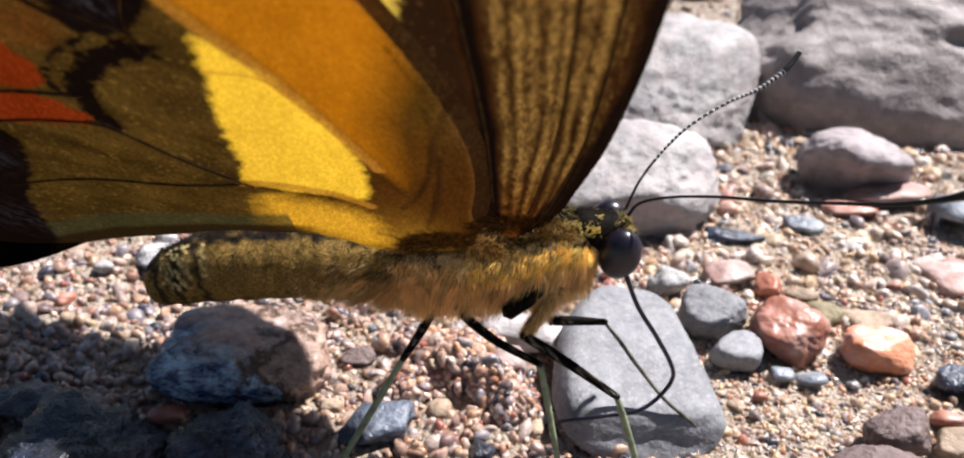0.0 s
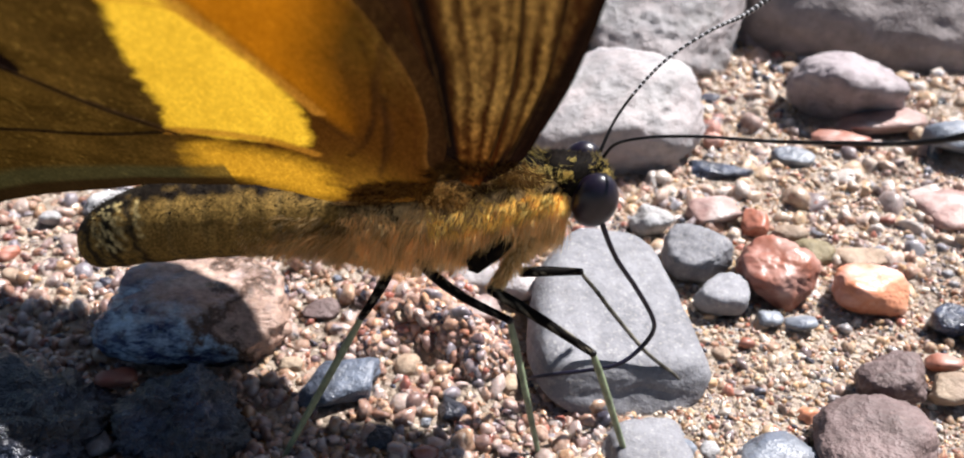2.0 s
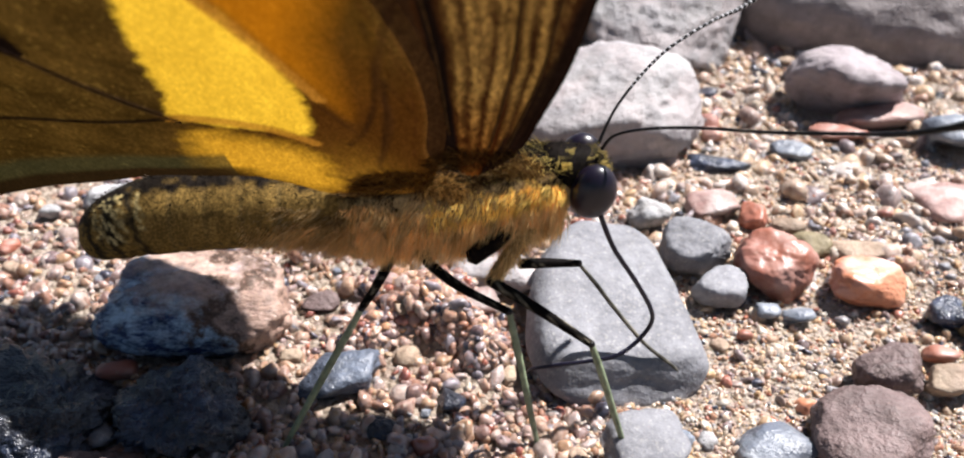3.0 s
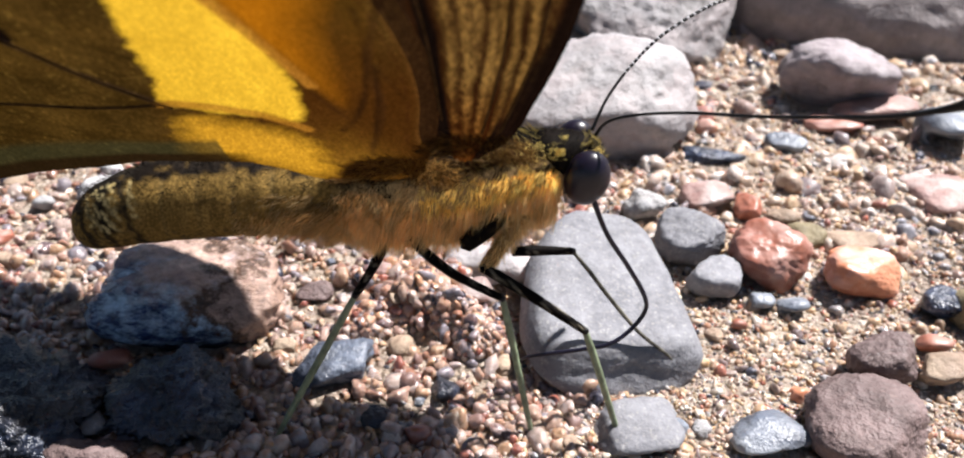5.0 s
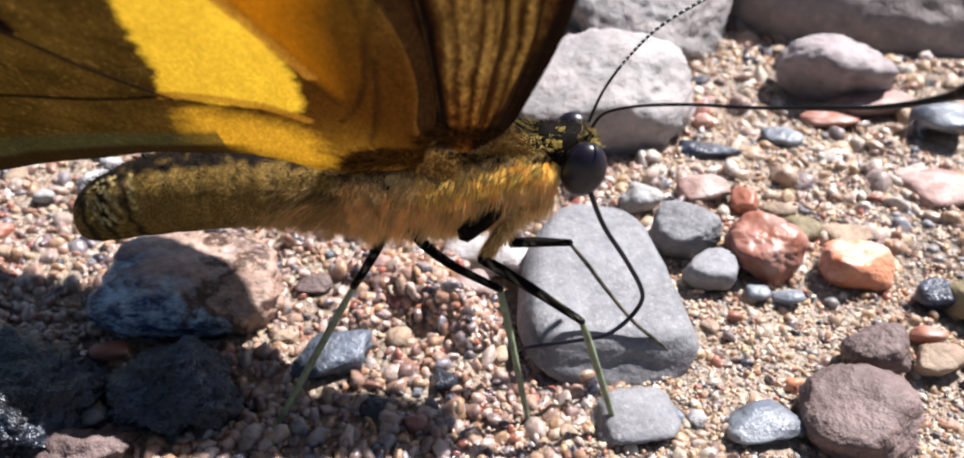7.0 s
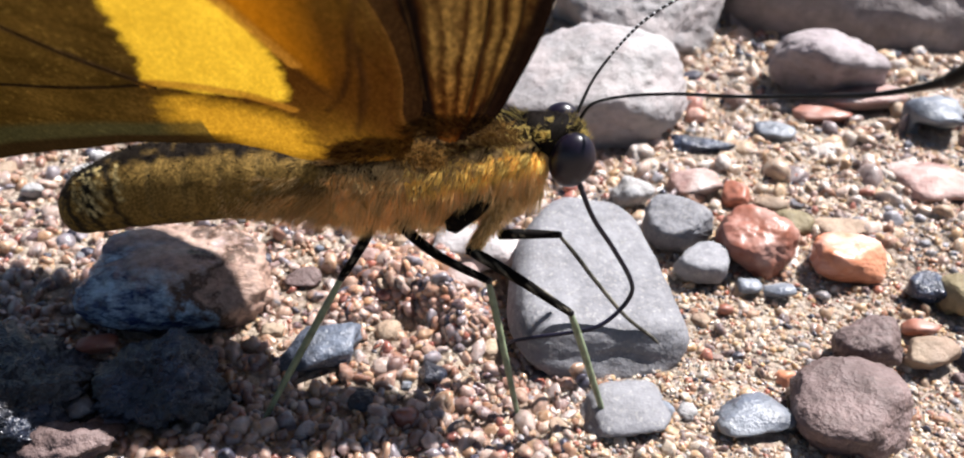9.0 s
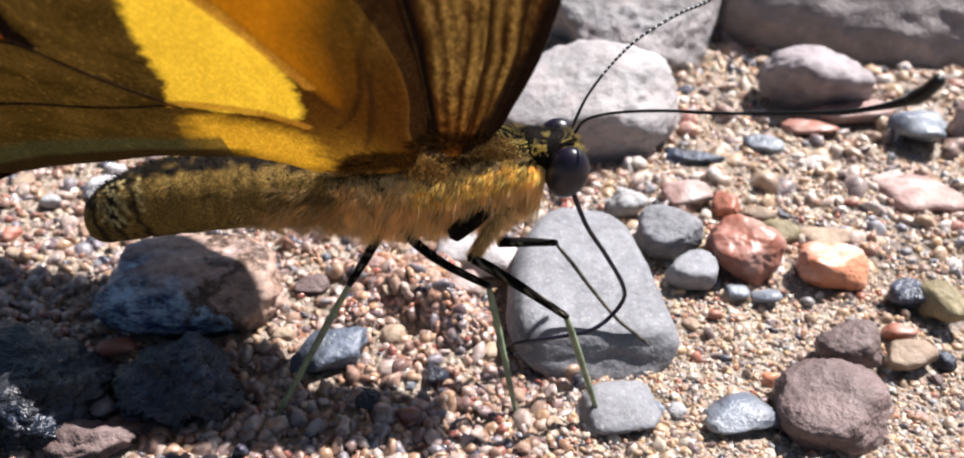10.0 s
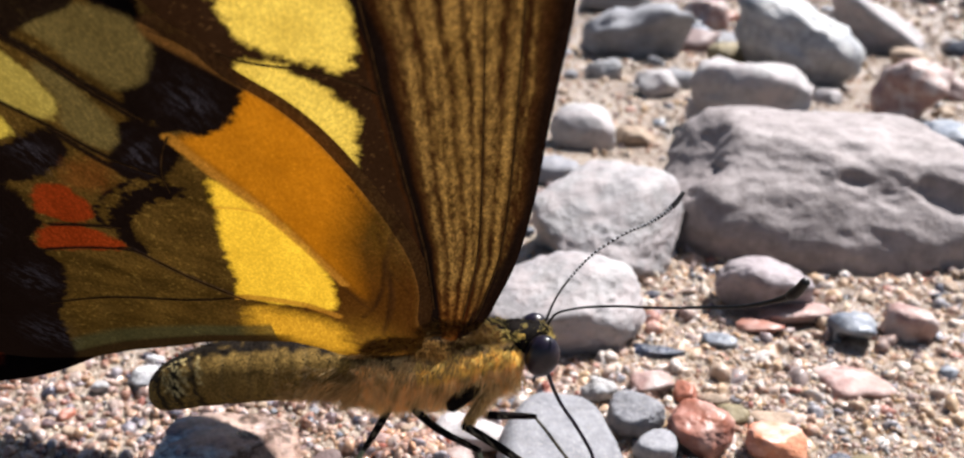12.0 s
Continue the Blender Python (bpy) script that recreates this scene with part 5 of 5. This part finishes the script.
    refl, lit = refl * (0.62 + 0.5 * dust)[:, None], lit * (0.94 + 0.12 * dust)[:, None]
    edge = inside(p, smoothline(HIND_EDGE, 4, True))
    lift = ridge - 0.06 * np.clip(1.6 - rim, 0, 1.6) ** 2 * (p[:, 0] < -3) + 0.25 * np.sin(p[:, 0] * 0.45 + 1) * np.clip(edge / 4, 0, 1)
    return refl, lit, lift


def fore_scales(p):
    u, v = p[:, 0], p[:, 1]
    left = np.interp(v, [-2, 5.1, 10.7, 17.0, 22.4, 26.5, 40], [1.0, 0.7, 0.6, 0.0, -0.5, -0.8, -4])
    right = np.interp(v, [-2, 0.8, 2.8, 5.2, 9.8, 15.7, 20.6, 24.7, 28.8, 40], [2.2, 3.1, 4.1, 4.7, 5.7, 6.4, 6.7, 7.0, 7.3, 6.5])
    s = (u - left) / (right - left)
    s = s + 0.02 * (lattice(p, 1.2, 201) - 0.5)
    wide = 1 + 0.9 * np.clip((12 - v) / 12, 0, 1)
    bright = np.interp(s, [-0.02, 0.1, 0.17, 0.22, 0.72, 0.8, 0.86, 1.0], [0.0, 0.02, 0.36, 0.52, 0.52, 0.34, 0.08, 0.0])
    for at, w, k in ((0.2, 0.016, 0.5), (0.3, 0.012, 0.4), (0.36, 0.018, 0.55), (0.475, 0.02, 0.5), (0.545, 0.012, 0.4), (0.645, 0.022, 0.5), (0.76, 0.018, 0.6), (0.855, 0.01, 0.3),
                     (0.255, 0.02, -0.35), (0.42, 0.022, -0.45), (0.51, 0.01, -0.3), (0.595, 0.024, -0.5), (0.7, 0.02, -0.45), (0.81, 0.016, -0.3)):
        run = np.stack([np.full(len(p), at * 97), v], 1)
        bright = bright + k * (0.25 + 1.3 * lattice(run, 5.0, 206)) * np.exp(-((s - at - 0.05 * (lattice(run, 7.0, 204) - 0.5)) / (w * wide * (0.6 + 0.9 * lattice(run, 4.0, 207)))) ** 2)
    bright = bright * np.clip((v + 4) / 14, 0.35, 1)
    bright = bright + 0.7 * (lattice(p * (1, 0.3), 0.11, 202) - 0.5) * np.clip(bright * 3, 0, 1) + 0.2 * (lattice(p, 0.6, 203) - 0.5) * (bright > 0.1)
    bright = np.clip(bright, 0, 1) ** 1.3
    dark_r, dark_t = np.array((0.03, 0.014, 0.008)), np.array((0.012, 0.004, 0.001))
    refl = blend(np.tile(dark_r, (len(p), 1)), (0.4, 0.255, 0.09), bright)
    lit = blend(np.tile(dark_t, (len(p), 1)), (0.085, 0.047, 0.011), bright)
    warm = np.clip((8 - v) / 8, 0, 1)
    refl, lit = blend(refl, refl * (1.0, 0.7, 0.45), warm), blend(lit, lit * (1.3, 0.75, 0.4), warm)
    low = np.clip((14 - v) / 14, 0, 1)
    black = np.clip((0.06 + 0.06 * low - np.abs(s - 0.03)) / 0.03, 0, 1) + np.clip((s - 0.9 + 0.3 * low) / 0.06, 0, 0.9)
    black = np.clip(black + 0.85 * np.clip((0.035 - np.abs(s - 0.68)) / 0.02, 0, 1) * low, 0, 1)
    refl, lit = blend(refl, INK_R, black), blend(lit, INK_T, black)
    out = s < -0.05
    n = lattice(p, 0.15, 205)
    refl = np.where(out[:, None], np.array((0.008, 0.005, 0.004)) + (n > 0.84)[:, None] * np.array((0.05, 0.03, 0.012)), refl)
    lit = np.where(out[:, None], np.array((0.012, 0.005, 0.002)) + (n > 0.84)[:, None] * np.array((0.012, 0.006, 0.002)), lit)
    for i, poly in enumerate(([(-6.6, 29.5), (-5.9, 26.1), (-3.5, 25.2), (-2.0, 24.6), (-1.4, 26.5), (-1.5, 29.5), (-3.0, 32.0), (-5.6, 32.0)], [(-6.6, 24.7), (-5.3, 25.1), (-3.2, 23.7), (-1.9, 21.9), (-1.9, 20.2), (-2.6, 17.9), (-4.2, 20.6), (-5.9, 22.6)],
                              [(-9.0, 33.0), (-3.5, 33.0), (-4.0, 38.0), (-8.0, 38.0)], [(-7.0, 40.0), (-4.0, 40.0), (-4.0, 45.0), (-6.0, 45.0)])):
        refl, lit = laid(p, refl, lit, poly, (0.45, 0.33, 0.1), (0.4, 0.28, 0.04), 0.4, 0.6, 210 + 2 * i)
    d = along(p, np.array([(0.7, 5.1), (0.6, 10.7), (0.0, 17.0), (-0.5, 22.4), (-0.8, 26.5), (-1.3, 34.0)]))
    refl, lit = refl * 0.85, lit * 0.85
    dust = np.random.default_rng(45).random(len(p))
    refl, lit = refl * (0.6 + 0.8 * dust)[:, None], lit * (0.92 + 0.16 * dust)[:, None]
    lift = 0.12 * np.exp(-(d / 0.3) ** 2) + 0.05 * np.sin(s * 44) * ((s > 0) & (s < 1)) + 0.25 * np.sin(np.clip(s, 0, 1) * np.pi)
    return refl, lit, lift


def wing_mesh(name, edge, scales, step, flip=1):
    """A wing's sheet as a fine net of scales within its outline, in mm."""
    outline = smoothline(edge, 6, True)
    lo, hi = outline.min(0), outline.max(0)
    xs, ys = np.arange(lo[0], hi[0] + step, step), np.arange(lo[1], hi[1] + step, step)
    gx, gy = np.meshgrid(xs, ys)
    p = np.stack([gx.ravel(), gy.ravel()], 1)
    ok = (inside(p, outline) > 0).reshape(gx.shape)
    cells = ok[:-1, :-1].astype(int) + ok[1:, :-1] + ok[:-1, 1:] + ok[1:, 1:] >= 1
    i = (np.arange(len(ys) - 1)[:, None] * len(xs) + np.arange(len(xs) - 1)[None])[cells]
    quads = np.stack([i, i + 1, i + len(xs) + 1, i + len(xs)], 1)
    used, quads = np.unique(quads, return_inverse=True)
    quads = quads.reshape(-1, 4)
    p = p[used]
    off = inside(p, outline) < 0
    p[off] = nearest(p[off], outline)
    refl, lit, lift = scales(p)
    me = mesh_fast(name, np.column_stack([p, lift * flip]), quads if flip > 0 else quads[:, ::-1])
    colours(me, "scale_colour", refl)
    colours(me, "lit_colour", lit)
    return me


WING_U, WING_V = Vector((0.99875, -0.04994, 0)), Vector((-0.03019, -0.60385, 0.79653))
WING_W = WING_U.cross(WING_V)


def wing_pose(origin, mirror=False):
    """The pose of a wing's plane in the butterfly's space, hinged at v = -2."""
    u, v, w, o = WING_U, WING_V, WING_W, Vector(origin) - HOME
    if mirror:
        m = Vector((1, -1, 1))
        u, v, o = u * m, v * m, o * m
        w = u.cross(v)
    o = o - v * 2.0
    return Matrix(((u.x, v.x, w.x, o.x * MM), (u.y, v.y, w.y, o.y * MM), (u.z, v.z, w.z, o.z * MM), (0, 0, 0, 1)))


def build_wing(name, edge, scales, step, back, mirror, label):
    me = wing_mesh(name, edge, scales, step, -1 if mirror else 1)
    co = np.empty(len(me.vertices) * 3, np.float32)
    me.vertices.foreach_get("co", co)
    co[1::3] += 2.0 * MM
    me.vertices.foreach_set("co", co)
    rest = wing_pose(Vector((0, 41.72, 18.0)) - WING_W * back, mirror)
    if mirror:
        rest = rest @ pose(0, 0, 0, 2.8)
    return child(name, me, WING, butterfly, label, rest), rest


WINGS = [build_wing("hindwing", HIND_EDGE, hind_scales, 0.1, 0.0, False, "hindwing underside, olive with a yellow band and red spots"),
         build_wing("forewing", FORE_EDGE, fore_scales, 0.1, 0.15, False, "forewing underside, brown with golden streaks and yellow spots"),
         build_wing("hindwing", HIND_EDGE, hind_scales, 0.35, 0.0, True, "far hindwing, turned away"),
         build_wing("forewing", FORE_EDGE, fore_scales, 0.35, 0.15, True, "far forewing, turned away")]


VEIN = plain_material("brown_vein", (0.05, 0.028, 0.012), 0.9, 0.0, 0.5)


def wing_veins(wing, scales, lines, radius):
    """Raised veins that run over a wing's sheet."""
    for line in lines:
        q = smoothline(line, 8)
        v, fc = tube(np.column_stack([q[:, 0], q[:, 1] + 2.0, scales(q)[2] + 0.03]), [radius, radius, radius * 0.5], 6)
        child("vein", mesh_mm("vein", v, fc), VEIN, wing)


wing_veins(WINGS[0][0], hind_scales, ([(-11.0, 5.0), (-15.0, 4.4), (-19.0, 3.7), (-23.0, 3.0)], [(-10.4, 4.7), (-12.8, 7.2), (-15.5, 10.0), (-17.0, 9.8), (-20.8, 9.2)], [(-15.4, 12.3), (-17.0, 12.1), (-19.5, 11.8)],
                                      [(-11.8, 17.3), (-14.0, 18.8), (-15.9, 20.6), (-18.0, 22.3)], [(-11.3, 21.5), (-13.0, 23.6), (-14.6, 25.6), (-16.5, 27.2)], [(-10.6, 20.3), (-11.3, 18.8), (-11.7, 17.2), (-11.7, 15.9)]), 0.045)
wing_veins(WINGS[1][0], fore_scales, ([(0.9, 4.0), (0.7, 10.7), (0.1, 17.0), (-0.4, 22.4), (-0.7, 26.5), (-1.2, 33.0)], [(-0.6, 23.4), (-3.2, 24.6), (-6.4, 25.2), (-9.5, 27.0)],
                                      [(2.6, 3.0), (3.5, 10.0), (3.8, 18.0), (3.9, 30.0)], [(3.4, 3.2), (4.7, 10.0), (5.2, 18.0), (5.4, 30.0)]), 0.06)


def root_hairs(name, wing, centre, reach, count, seed, label, tone=1.0):
    """Hairs that lie over a wing's root and hide where it joins the chest."""
    g = np.random.default_rng(seed)
    a, r = g.uniform(-0.4, 3.4, count), reach * np.sqrt(g.random(count))
    root = np.stack([centre[0] + r * np.cos(a), centre[1] + 2.0 + r * np.sin(a) * 0.75, g.uniform(0.0, 0.15, count)], 1)
    way = np.stack([np.cos(a) * 0.6 - 0.35, np.sin(a) + 0.1, 0.3 + 0.2 * g.random(count)], 1) + 0.3 * g.standard_normal((count, 3))
    way /= np.linalg.norm(way, axis=1)[:, None]
    size = (g.uniform(0.6, 1.5, count) * (1.2 - 0.5 * r / reach))[:, None]
    side = np.cross(way, g.standard_normal((count, 3)))
    side *= 0.018 / np.linalg.norm(side, axis=1)[:, None]
    mid, tip = root + way * size * 0.5, root + way * size * (1, 1, 0.5)
    v = np.stack([root - side, root + side, mid - side * 0.7, mid + side * 0.7, tip], 1)
    fc = np.array([(0, 1, 3), (0, 3, 2), (2, 3, 4)])[None] + (np.arange(count) * 5)[:, None, None]
    me = mesh_fast(name, v.reshape(-1, 3), fc.reshape(-1, 3), False)
    tones = np.array([(0.3, 0.16, 0.045), (0.16, 0.08, 0.024), (0.05, 0.03, 0.012), (0.45, 0.25, 0.07)])
    colours(me, "scale_colour", np.repeat(tones[g.integers(0, 4, count)] * tone, 5, 0))
    ob = child(name, me, FUR, wing, label)
    ob["kind"] = "stuff"


root_hairs("fur", WINGS[0][0], (-1.3, -2.0), 2.7, 2000, 71, "olive-brown hair at the wing's root", 0.7)
root_hairs("fur", WINGS[1][0], (2.4, 0.6), 2.6, 1400, 72, "dark brown hair at the wing's root", 0.4)


def motions():
    # seconds; beat of all wings, and swing of the hindwings, in degrees
    beat = [(0.0, 1.2, 0.0), (0.5, 3.6, -1.6), (1.0, 0.6, 0.0), (1.5, 0.2, 0.0), (2.0, 0.0, 0.0), (2.5, 0.1, 0.0), (3.0, -1.2, 0.0), (5.0, -0.2, 0.0), (5.5, -0.3, 0.0), (6.0, 0.0, 0.0),
            (6.5, 0.6, 0.0), (7.0, 0.0, 0.0), (9.0, 0.2, 0.0), (9.5, 0.1, 0.0), (10.0, 1.1, 0.0), (10.5, 0.0, 0.0), (11.0, -1.0, 0.0), (11.5, -0.1, 0.0), (12.0, 0.0, 0.0)]
    for (wing, rest), side, hind in zip(WINGS, (1, 1, -1, -1), (1, 0, 1, 0)):
        walk(wing, [(t, rest @ pose(0, 0, 0, side * a, 0, side * hind * c)) for t, a, c in beat])
    sway = [(0.0, 1.5), (0.5, 1.0), (1.0, 1.2), (1.5, 1.0), (2.0, 0.7), (2.5, 0.3), (3.0, 0.5), (5.0, 0.0), (6.5, -0.3), (9.0, -0.4), (10.0, -0.8), (10.5, -0.5), (11.0, -0.4), (11.5, 0.2), (12.0, 0.3)]
    walk(abdomen, [(t, pose(*(JOINT * MM), 0, a, 0)) for t, a in sway])


motions()
